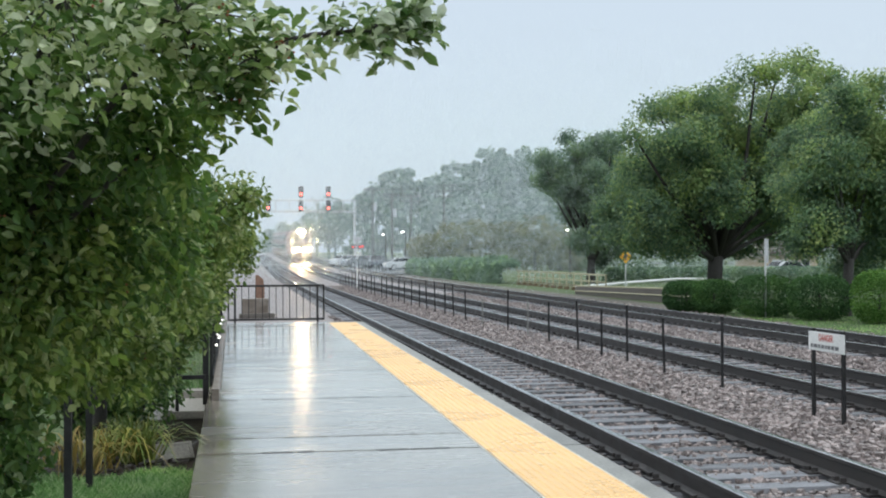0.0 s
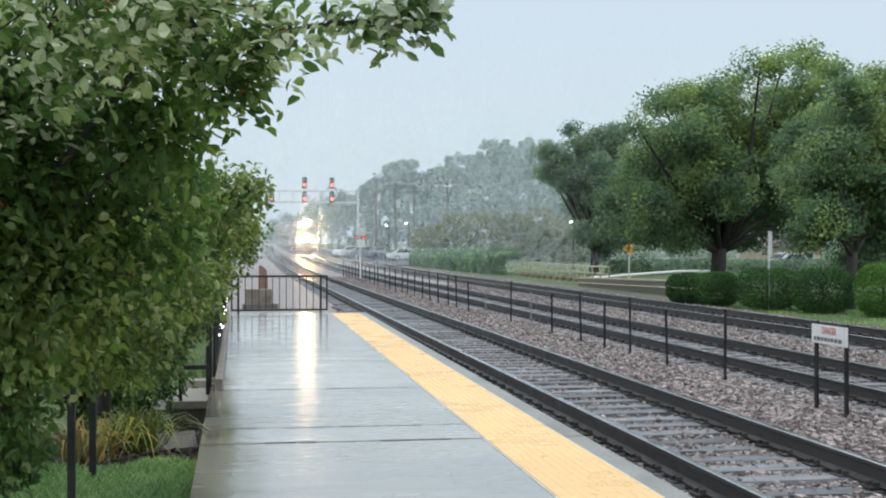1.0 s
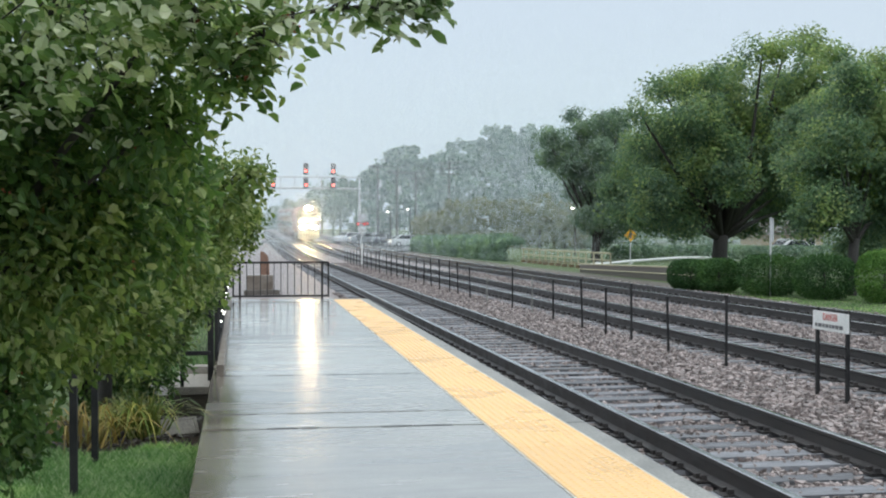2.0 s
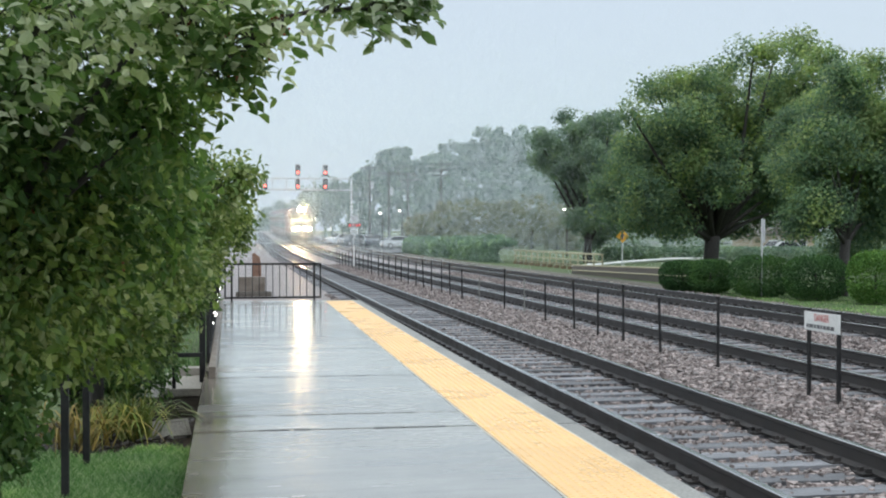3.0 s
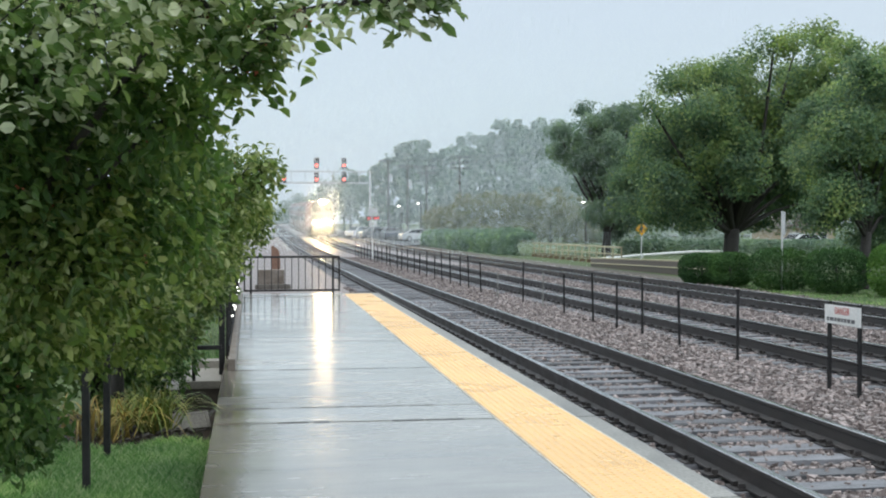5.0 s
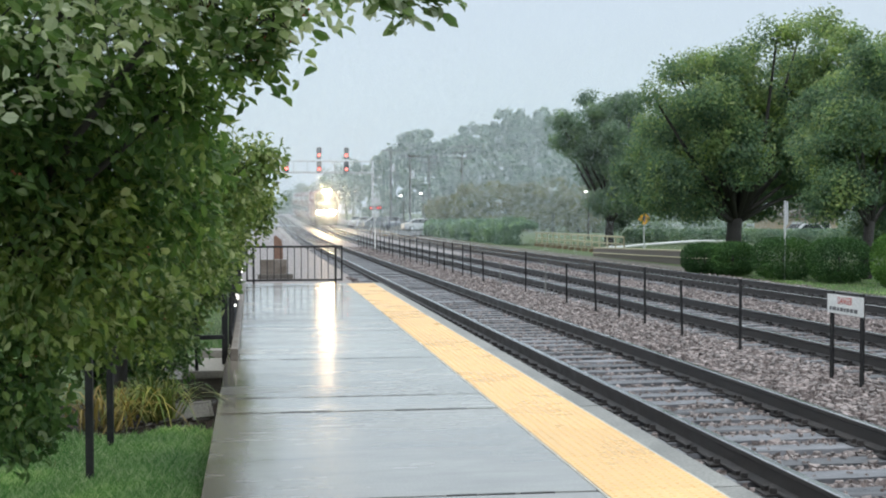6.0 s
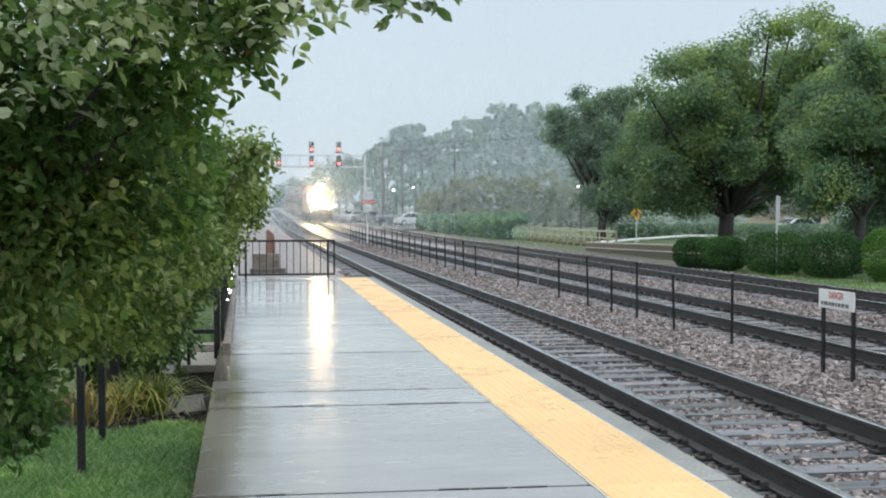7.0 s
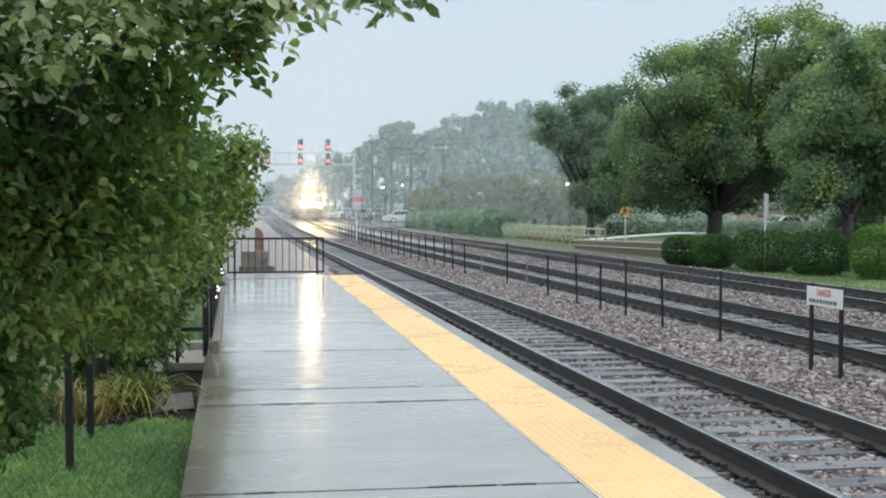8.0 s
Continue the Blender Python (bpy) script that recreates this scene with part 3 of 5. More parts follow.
for i in range(36):
    y = -3.8 + i * 0.914
    if y + 0.914 > 27.9:
        break
    ob = new("tactile_tile", tile)
    ob.parent = platform
    ob.matrix_basis = pose(edge_right(y) - 0.205 - 0.3225, y, 0.2, 0, 0, -0.41)


for dx in (-0.862, -0.196):
    for k in range(9):
        a = -3.8 + 3.52 * k
        b = min(a + 3.5, 27.6)
        bm = a_box(-0.006, 0.006, a, b, 0.19, 0.2065, bevel=0.002)
        for v in bm.verts:
            v.co.x += edge_right(v.co.y) + dx
        part("tile_edging", bm, EDGING, platform)

# ---- end gate of the platform ----
def end_gate():
    g = thing("barrier_fence", 0, 27.62, 0.2, "dark brown steel barrier fence closing the platform end", "barrier")
    part("top_rail", a_box(-0.30, 2.02, -0.025, 0.025, 0.87, 0.92, bevel=0.006), BLACK_STEEL, g)
    part("bottom_rail", a_box(-0.30, 2.02, -0.022, 0.022, 0.06, 0.105, bevel=0.006), BLACK_STEEL, g)
    for x in (-0.30, 1.98):
        part("end_bar", a_box(x, x + 0.04, -0.02, 0.02, 0.105, 0.87, bevel=0.005), BLACK_STEEL, g)
    for x in (-0.15, 1.82):
        part("post", a_box(x, x + 0.05, -0.075, -0.025, 0.0, 0.93, bevel=0.006), BLACK_STEEL, g)
    x = 0.03
    while x < 1.8:
        part("baluster", a_box(x, x + 0.018, -0.009, 0.009, 0.105, 0.87), BLACK_STEEL, g)
        x += 0.163


end_gate()

# ---- track fence ----
FENCE_Y = [9.6, 11.25, 15.82, 18.09, 19.92, 21.38, 22.91, 25.13, 29.05, 34.5, 36.45, 37.95, 39.85, 41.63, 43.31, 45.28, 47.28, 48.92,
           51.07, 53.19, 54.92, 57.87, 59.53, 61.7]
y = 63.8
while y < 80:
    FENCE_Y.append(y)
    y += 2.05


def fence_x(y):
    return 7.05 - 0.008 * max(0.0, min(y, 45) - 16)


def track_fence():
    rng = random.Random(8)
    first = None
    for y in FENCE_Y:
        tilt, lean = rng.uniform(-1.2, 1.2), rng.uniform(-1.6, 1.0)
        if first is None:
            first = thing("fence_post", fence_x(y), y, -0.235, "black painted steel fence post standing in crushed stone", "fence post", "posts between the tracks")
            bm = bmesh.new()
            box(bm, -0.022, 0.022, -0.005, 0.005, -0.25, 1.1, bevel=0.002)
            box(bm, -0.005, 0.005, 0.005, 0.034, -0.25, 1.1, bevel=0.002)
            part("shaft", bm, BLACK_STEEL, first)
            part("cap", a_box(-0.028, 0.028, -0.014, 0.036, 1.1, 1.125, bevel=0.004), BLACK_STEEL, first)
            first.matrix_basis = pose(fence_x(y), y, -0.235, tilt, lean)
        else:
            copy_thing(first, pose(fence_x(y), y, -0.235 + grade(y) - rng.choice((0.0, 0.02, 0.05, 0.16)), tilt, lean))
    for y, h in ((27.02, 0.95), (32.1, 0.8)):
        p = thing("marker_post", fence_x(y), y, -0.235, "thin grey galvanised post standing in crushed stone", "post")
        part("shaft", a_box(-0.015, 0.015, -0.015, 0.015, -0.2, h, bevel=0.003), CONCRETE_EDGE, p)
        part("clip", a_box(-0.03, 0.03, -0.022, 0.022, h - 0.12, h - 0.08, bevel=0.004), CONCRETE_EDGE, p)
    p = thing("whistle_post", 7.55, 74, -0.22, "slim white painted post beside the track", "post")
    part("shaft", tube(bmesh.new(), [(0, 0, -0.2), (0, 0, 1.3)], 0.05), WHITE_PAINT, p)
    part("cap", tube(bmesh.new(), [(0, 0, 1.3), (0, 0, 1.34)], [0.055, 0.03]), WHITE_PAINT, p)
    w = thing("fence_wire", 0, 0, 0, "thin dark wire strung between the fence posts", "wire")
    for z in (0.80, 0.42):
        pts = []
        for y in FENCE_Y:
            pts.append((fence_x(y) - 0.025, y, z + grade(y)))
        part("strand", tube(bmesh.new(), pts, 0.0035, 4), BLACK_STEEL, w)


track_fence()


def letters(text, size, material, parent, m, name="lettering"):
    c = bpy.data.curves.new(name, "FONT")
    c.body, c.size, c.align_x, c.align_y, c.extrude = text, size, "CENTER", "CENTER", 0.001
    tmp = new("tmp_text", c)
    bpy.context.view_layer.update()
    me = bpy.data.meshes.new_from_object(tmp.evaluated_get(bpy.context.evaluated_depsgraph_get()))
    bpy.data.objects.remove(tmp)
    me.name = name
    me.materials.clear()
    ob = link(name, me, material, parent)
    ob.matrix_basis = m
    return ob


def danger_sign():
    s = thing("warning_sign", 6.9, 12.49, -0.235, "white metal danger sign on two black posts", "sign")
    for y in (-0.35, 0.35):
        bm = bmesh.new()
        box(bm, -0.006, 0.006, y - 0.024, y + 0.024, -0.25, 1.12, bevel=0.002)
        box(bm, 0.006, 0.04, y - 0.006, y + 0.006, -0.25, 1.12, bevel=0.002)
        part("post", bm, BLACK_STEEL, s)
    panel = part("panel", a_box(-0.016, -0.008, -0.42, 0.42, 0.855, 1.085, bevel=0.003), WHITE_PAINT, s, "white panel with worn edges")
    turn = Matrix(((0, 0, -1, 0), (-1, 0, 0, 0), (0, 1, 0, 0), (0, 0, 0, 1)))
    letters("DANGER", 0.105, RED_PAINT, panel, Matrix.Translation((-0.0185, 0.0, 1.015)) @ turn @ Matrix.Diagonal((0.8, 1.15, 1, 1)), "danger_word")
    x = 0.36
    for wdt in (0.05, 0.09, 0.05, 0.07, 0.04, 0.06, 0.07, 0.08):
        bar = part("small_print", a_box(-0.0185, -0.0165, x - wdt, x, 0.89, 0.935), DARK_PAINT, panel)
        x -= wdt + 0.02
    for y in (-0.35, 0.35):
        for z in (0.875, 1.065):
            part("bolt", tube(bmesh.new(), [(-0.016, y, z), (-0.022, y, z)], 0.008, 6), GREY_STEEL, panel)


danger_sign()


# ---- left side: lawn, bed, posts, steps ----
def blades(name, pts, height, width, material, label, category, rng, lean=0.5):
    n = len(pts)
    a = rng.uniform(0, 6.28, n)
    h = height * rng.uniform(0.5, 1.4, n)
    dx, dy = np.cos(a), np.sin(a)
    le = lean * h * rng.random(n)
    b = rng.uniform(0, 6.28, n)
    w = width * 0.5
    v = np.stack([np.stack([pts[:, 0] - dx * w, pts[:, 1] - dy * w, pts[:, 2]], 1), np.stack([pts[:, 0] + dx * w, pts[:, 1] + dy * w, pts[:, 2]], 1),
                  np.stack([pts[:, 0] + np.cos(b) * le * 0.4 + dx * w * 0.7, pts[:, 1] + np.sin(b) * le * 0.4 + dy * w * 0.7, pts[:, 2] + h * 0.6], 1),
                  np.stack([pts[:, 0] + np.cos(b) * le, pts[:, 1] + np.sin(b) * le, pts[:, 2] + h], 1)], 1).reshape(-1, 3)
    k = np.arange(n)[:, None] * 4
    f = np.concatenate([k + np.array([[0, 1, 2]]), k + np.array([[0, 2, 3]])])
    return tagged(np_part(name, v, f, material), label, category, kind="stuff")


def lawn():
    rng = np.random.default_rng(11)
    n = 70000
    y = 4.5 + 5.3 * rng.random(n) ** 0.9
    x = -0.37 - rng.random(n) * (1.6 + 0.05 * y)
    z = -0.02 * np.minimum(3, -0.36 - x)
    keep = y < 9.45 + 0.15 * np.sin(7 * x)
    blades("lawn_grass", np.stack([x, y, z], 1)[keep], 0.07, 0.0055, GRASS, "lush wet green lawn grass beside the platform", "grass", rng, 0.9)
    n = 9000
    y = rng.uniform(22, 40, n)
    x = rng.uniform(15.95, 21, n)
    blades("verge_grass", np.stack([x, y, np.full(n, -0.24)], 1), 0.05, 0.02, GRASS, "short green verge grass beyond the tracks", "grass", rng)
    n = 14000
    y = rng.uniform(15, 24, n)
    x = rng.uniform(-4.0, -0.5, n)
    blades("back_grass", np.stack([x, y, np.full(n, -0.06)], 1), 0.09, 0.012, GRASS, "green lawn grass behind the steps", "grass", rng)


lawn()

bed = np_part("planting_bed", [(-2.6, 9.35, 0.0), (-1.4, 9.3, 0.02), (-0.40, 9.5, 0.02), (-0.40, 11.0, -0.04), (-1.4, 11.0, -0.05), (-2.8, 11.0, -0.06),
                               (-0.42, 12.99, -0.26), (-1.4, 12.99, -0.27), (-2.8, 12.99, -0.28)],
              [(0, 1, 4, 5), (1, 2, 3, 4), (5, 4, 7, 8), (4, 3, 6, 7)], MULCH)
tagged(bed, "dark wet mulch of a planting bed", "planting bed", kind="structure")


def lilies(name, cx, cy, count, height, material, label, seed):
    """Arching strap leaves that spring from one crown."""
    rng = random.Random(seed)
    v, f = [], []
    for _ in range(count):
        a = rng.uniform(0, 2 * math.pi)
        L = height * rng.uniform(0.7, 1.4)
        reach = rng.uniform(0.3, 1.15) * L
        rx, ry = cx + rng.gauss(0, 0.09), cy + rng.gauss(0, 0.09)
        w = rng.uniform(0.006, 0.011)
        k0 = len(v)
        for s in range(6):
            q = s / 5
            z = 0.01 + L * (1.5 * q - (0.75 + reach) * q * q)
            wd = w * (1 - q ** 2.2) + 0.0008
            px, py = rx + math.cos(a) * reach * q, ry + math.sin(a) * reach * q
            v += [(px - math.sin(a) * wd, py + math.cos(a) * wd, z), (px + math.sin(a) * wd, py - math.cos(a) * wd, z)]
        for s in range(5):
            f.append((k0 + 2 * s, k0 + 2 * s + 1, k0 + 2 * s + 3, k0 + 2 * s + 2))
    tagged(np_part(name, v, f, material), label, "plant", "lily clumps in the bed")


lilies("lily_clump", -1.22, 9.75, 50, 0.52, LILY_DRY, "drying lily clump with straw yellow strap leaves in mulch", 1)
lilies("lily_clump", -1.45, 9.9, 36, 0.5, LILY_DRY, "drying lily clump with straw yellow strap leaves in mulch", 2)
lilies("lily_clump", -0.88, 10.2, 130, 0.55, LILY, "green lily clump with arching strap leaves in mulch", 3)
lilies("lily_clump", -1.05, 10.6, 120, 0.45, LILY, "green lily clump with arching strap leaves in mulch", 4)


def mulch_litter():
    rng = np.random.default_rng(4)
    pts = np.stack([rng.uniform(-1.6, -0.44, 900), rng.uniform(9.45, 12.2, 900), np.full(900, 0.035)], 1)
    pts[:, 2] = 0.03 - 0.115 * np.maximum(0, pts[:, 1] - 10.6)
    v, f = flake_mesh(rng, pts, 0.05, 3.0)
    tagged(np_part("bark_chips", v, f, POLE_WOOD), "scattered bark chips on the planting bed", "mulch", kind="stuff")


mulch_litter()

for k, (x, y, h) in enumerate(((-1.13, 7.85, 1.35), (-1.137, 8.98, 1.30))):
    p = thing("metal_post", x, y, -0.02, "black square steel post standing in the lawn", "post", "posts in the lawn")
    part("shaft", a_box(-0.025, 0.025, -0.025, 0.025, -0.2, h, bevel=0.004), BLACK_STEEL, p)
    part("cap", a_box(-0.034, 0.034, -0.034, 0.034, h, h + 0.02, bevel=0.006), BLACK_STEEL, p)

blk = thing("concrete_block", -0.555, 10.13, 0.02, "tilted pale concrete block with a raised rim lying in mulch", "block", turn=24)
tip = Matrix.Rotation(radians(-34), 3, "X")
bm = a_box(-0.175, 0.175, 0.0, 0.05, 0.0, 0.165, bevel=0.008)
bmesh.ops.rotate(bm, verts=bm.verts, matrix=tip)
part("body", bm, CONCRETE_DRY, blk)
for x0, x1, z0, z1 in ((-0.16, 0.16, 0.004, 0.022), (-0.16, 0.16, 0.140, 0.158), (-0.16, -0.142, 0.022, 0.140), (0.142, 0.16, 0.022, 0.140)):
    bm = a_box(x0, x1, -0.007, -0.001, z0, z1)
    bmesh.ops.rotate(bm, verts=bm.verts, matrix=tip)
    part("rim", bm, CONCRETE_DRY, blk)


def steps():
    s = thing("concrete_steps", 0, 0, 0, "weathered concrete landing and steps beside the platform", "steps")
    part("landing", a_box(-0.86, -0.40, 13.0, 14.5, -0.03, 0.06, bevel=0.012), CONCRETE_DRY, s)
    part("retaining_wall", a_box(-1.7, -0.41, 13.02, 13.2, -0.4, -0.032, bevel=0.006), CONCRETE_DARK, s, "dark damp wall face")
    for i in range(3):
        part("step", a_box(-1.18 - 0.32 * i, -0.862 - 0.32 * i, 13.22, 14.4, -0.5, -0.06 - 0.12 * i, bevel=0.012), CONCRETE_DARK, s)
    r = thing("handrail", 0, 0, 0.06, "black steel handrail on the concrete landing", "handrail")
    part("post", a_box(-0.435, -0.365, 13.52, 13.59, 0.0, 1.0, bevel=0.005), BLACK_STEEL, r)
    part("post", a_box(-0.72, -0.68, 13.02, 13.06, 0.0, 0.9, bevel=0.005), BLACK_STEEL, r)
    part("lower_rail", a_box(-0.68, -0.40, 13.3, 13.34, 0.32, 0.37, bevel=0.005), BLACK_STEEL, r)
    part("upper_rail", a_box(-0.72, -0.40, 13.25, 13.29, 0.78, 0.82, bevel=0.005), BLACK_STEEL, r)
    part("sloping_rail", tube(bmesh.new(), [(-0.70, 13.04, 0.42), (-1.9, 13.0, -0.22)], 0.02), BLACK_STEEL, r)
    part("upper_sloping_rail", tube(bmesh.new(), [(-0.70, 13.04, 0.85), (-1.7, 12.9, 0.32)], 0.02), BLACK_STEEL, r)
    part("plinth_step", a_box(-0.75, -0.42, 14.2, 14.45, 0.06, 0.15, bevel=0.01), CONCRETE_DRY, s)


steps()


def side_fence():
    f = thing("side_fence", 0, 0, 0.2, "black steel picket fence along the platform edge", "fence")
    y = 14.3
    while y < 27.5:
        x = edge_left(y) + 0.02
        part("post", a_box(x - 0.02, x + 0.02, y, y + 0.04, 0.0, 1.02, bevel=0.004), BLACK_STEEL, f)
        for k in range(1, 15):
            q = y + k * 0.121
            if q < 27.5:
                part("picket", a_box(x - 0.007, x + 0.007, q, q + 0.014, 0.1, 0.95), BLACK_STEEL, f)
        y += 1.82
    for z in (0.10, 0.95):
        bm = bmesh.new()
        tube(bm, [(edge_left(14.3) + 0.04, 14.3, z), (edge_left(27.5) + 0.04, 27.5, z)], 0.018, 6)
        part("rail", bm, BLACK_STEEL, f)
    c = thing("edge_curb", 0, 0, 0.2, "low brownish damp concrete curb along the platform edge", "curb")
    for k in range(8):
        a, b = 12.75 + 1.84 * k, 12.75 + 1.84 * k + 1.83
        bm = a_box(-0.04, 0.04, a, b, -0.01, 0.13, bevel=0.012)
        for v in bm.verts:
            v.co.x += edge_left(v.co.y) + 0.095
        part("curb_stone", bm, CURB, c)
    s = thing("string_lights", 0, 0, 0.2, "string of tiny lit white bulbs along the fence foot", "string lights")
    pts = [(edge_left(y) + 0.075, y, 0.42 + 0.1 * math.sin(y * 1.3)) for y in np.arange(14.4, 27.3, 0.4)]
    part("cord", tube(bmesh.new(), pts, 0.004, 4), BLACK_STEEL, s)
    for p in pts[1::3]:
        bm = bmesh.new()
        bmesh.ops.create_icosphere(bm, subdivisions=1, radius=0.013, matrix=Matrix.Translation(p))
        part("bulb", bm, LAMP_WHITE, s)


side_fence()


def stone_marker():
    m = thing("stone_marker", 0.46, 36.4, -0.13, "pale stone block with a brown upright slab on gravel", "monument")
    part("base", a_box(-0.42, 0.42, -0.35, 0.35, 0, 0.62, bevel=0.05), CURB, m, "damp weathered stone base")
    bm = bmesh.new()
    extrude_outline(bm, [(0.02, 0.6), (0.30, 0.6), (0.30, 0.95), (0.26, 1.22), (0.10, 1.36), (0.02, 1.36)], -0.12, 0.12)
    bmesh.ops.bevel(bm, geom=list(bm.edges), offset=0.02, segments=2, affect="EDGES")
    part("upright_slab", bm, RUST_STONE, m, "rough brown upright slab")
    part("footing", a_box(-0.5, 0.62, -0.42, 0.42, -0.1, 0.16, bevel=0.06), CONCRETE_DARK, m)


stone_marker()


# ---- near trees ----
SWAYING = []
# bough at z 3.0 is added mostly out of view, to shade lower ones
NEAR = [(-0.66, 4.50, 2.80, 0.66), (-0.22, 4.25, 2.66, 0.30), (-0.05, 4.30, 2.40, 0.13), (0.07, 4.24, 2.50, 0.11), (0.18, 4.20, 2.58, 0.10),
        (0.36, 4.20, 2.61, 0.07), (0.50, 4.20, 2.62, 0.05), (0.57, 4.20, 2.625, 0.055), (0.62, 4.20, 2.65, 0.045), (0.67, 4.20, 2.675, 0.03), (-0.70, 5.55, 1.98, 0.50), (-1.00, 5.3, 1.60, 0.46), (-1.10, 5.20, 1.05, 0.22),
        (-0.80, 6.20, 1.38, 0.36), (-0.58, 7.00, 1.63, 0.38), (-1.15, 5.0, 2.22, 0.50), (-0.34, 4.75, 2.25, 0.22), (-0.75, 5.3, 3.0, 0.62), (-1.2, 6.0, 0.74, 0.18)]
SECOND = [(-0.20, 9.50, 2.14, 0.36), (0.08, 9.30, 2.28, 0.10), (-0.60, 10.00, 1.57, 0.44), (-0.95, 10.50, 0.94, 0.46), (-0.60, 10.00, 2.01, 0.50),
          (-0.46, 10.80, 1.14, 0.22), (-1.02, 11.00, 1.65, 0.60)]
THIRD = [(-0.15, 17.00, 2.00, 0.40), (-0.50, 18.00, 1.36, 0.40), (-0.02, 17.00, 1.70, 0.18), (-0.80, 17.00, 1.17, 0.46), (-0.73, 18.00, 2.01, 0.70)]


def fruit_tree(x, y, z, lobes, density, leaf, material, label, seed, berries=0, sway=True, bark=BARK, fork=1.2, upper=None):
    """A small tree by the platform: trunk, limbs to every bough, boughs of single leaves that sway."""
    rng = np.random.default_rng(seed)
    tree = thing("fruit_tree", x, y, z, label, "tree", "trees along the platform")
    top = Vector((0.05, 0.0, fork))
    part("trunk", tube(bmesh.new(), [(0, 0, -0.2), (0.02, 0.01, fork * 0.4), top], [0.075, 0.06, 0.05], 10), bark, tree, smooth=True)
    last = top
    for cx, cy, cz, r in lobes:
        c = Vector((cx - x, cy - y, cz - z))
        start = top if r > 0.2 else last
        mid = start.lerp(c, 0.5) + Vector((0, 0, 0.12 if r > 0.2 else 0.01))
        part("limb", tube(bmesh.new(), [start, mid, c], [0.032, 0.02, 0.008] if r > 0.2 else [0.010, 0.008, 0.005], 7), BARK, tree, smooth=True)
        last = c
        n = max(90, int(density * r * r * (0.5 if upper and cz > 2.45 else 1.0)))
        k = max(6, n // 9)
        d = rng.normal(size=(k, 3))
        d /= np.linalg.norm(d, axis=1)[:, None]
        tips = d * (0.2 + 0.85 * rng.random(k)[:, None] ** 0.55) * r * np.array([1.05, 1.05, 0.95])
        pts = np.repeat(tips, 9, 0)
        out = np.repeat(d, 9, 0)
        pts = pts + rng.normal(size=pts.shape) * leaf * 0.8
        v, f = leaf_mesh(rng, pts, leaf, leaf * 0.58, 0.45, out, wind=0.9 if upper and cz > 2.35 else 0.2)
        # brighter leaves on top and on the sunlit fringe: light put into colour
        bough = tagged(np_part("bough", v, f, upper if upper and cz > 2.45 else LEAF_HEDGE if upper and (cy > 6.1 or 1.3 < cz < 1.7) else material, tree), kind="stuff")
        bough.location = c
        bm = bmesh.new()
        for q in tips[: min(k, 26)]:
            tube(bm, [(0, 0, 0), Vector(q) * 0.55 + Vector((0, 0, 0.02)), Vector(q) * 0.98], [0.005, 0.0035, 0.0018], 4)
        tagged(part("twig_spray", bm, BARK, bough), kind="stuff")
        for q in (tips[rng.integers(0, k, berries * 2 if cz > 2.4 and r > 0.12 else berries)] if berries and r > 0.09 else []):
            bm = bmesh.new()
            for _ in range(4):
                bmesh.ops.create_icosphere(bm, subdivisions=2, radius=0.0055, matrix=Matrix.Translation(Vector(q) + Vector(rng.normal(size=3) * 0.014)))
            tagged(part("berry_bunch", bm, BERRY, bough, smooth=True), kind="stuff")
        if sway:
            SWAYING.append((bough, c, r, rng.uniform(0, 6.28)))
    return tree


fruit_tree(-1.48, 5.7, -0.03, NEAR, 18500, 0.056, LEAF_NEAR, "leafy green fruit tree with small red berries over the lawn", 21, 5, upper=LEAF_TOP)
fruit_tree(-1.30, 10.9, -0.02, SECOND, 9500, 0.062, LEAF_HEDGE, "yellowish green leafy tree beside the platform edge", 22, 2)
fruit_tree(-0.95, 17.6, -0.06, THIRD, 6500, 0.075, LEAF_HEDGE, "green leafy tree overhanging the platform fence", 23, 0)
fruit_tree(-1.2, 23.5, -0.06, [(-1.1, 23.0, 1.3, 0.6), (-1.2, 24, 2.0, 0.8), (-1.05, 25, 0.9, 0.5)], 5000, 0.09, LEAF_HEDGE,
           "green leafy tree beside the platform fence", 24, 0)
fruit_tree(-2.4, 7.6, -0.04, [(-2.6, 7.9, 1.3, 0.6), (-2.7, 8.2, 2.0, 0.8), (-2.1, 8.9, 2.0, 0.5)], 4500, 0.09, LEAF_NEAR,
           "dark leafy tree deeper in the garden", 25, 0)
# added to cover the dark, leaf-shaded ground beside the steps
fruit_tree(-1.75, 12.3, -0.25, [(-1.35, 12.2, 0.62, 0.38), (-1.02, 12.45, 0.80, 0.28), (-1.8, 12.0, 0.75, 0.5), (-2.3, 12.6, 1.1, 0.7), (-1.6, 12.6, 1.2, 0.5),
                                  (-1.0, 12.45, 0.20, 0.24), (-1.3, 12.3, 0.12, 0.28), (-1.65, 12.3, 0.15, 0.3), (-0.8, 12.7, 0.34, 0.16)], 5200, 0.07, LEAF_NEAR,
           "low dark leafy garden shrub below the concrete landing", 26, 0, fork=0.4)


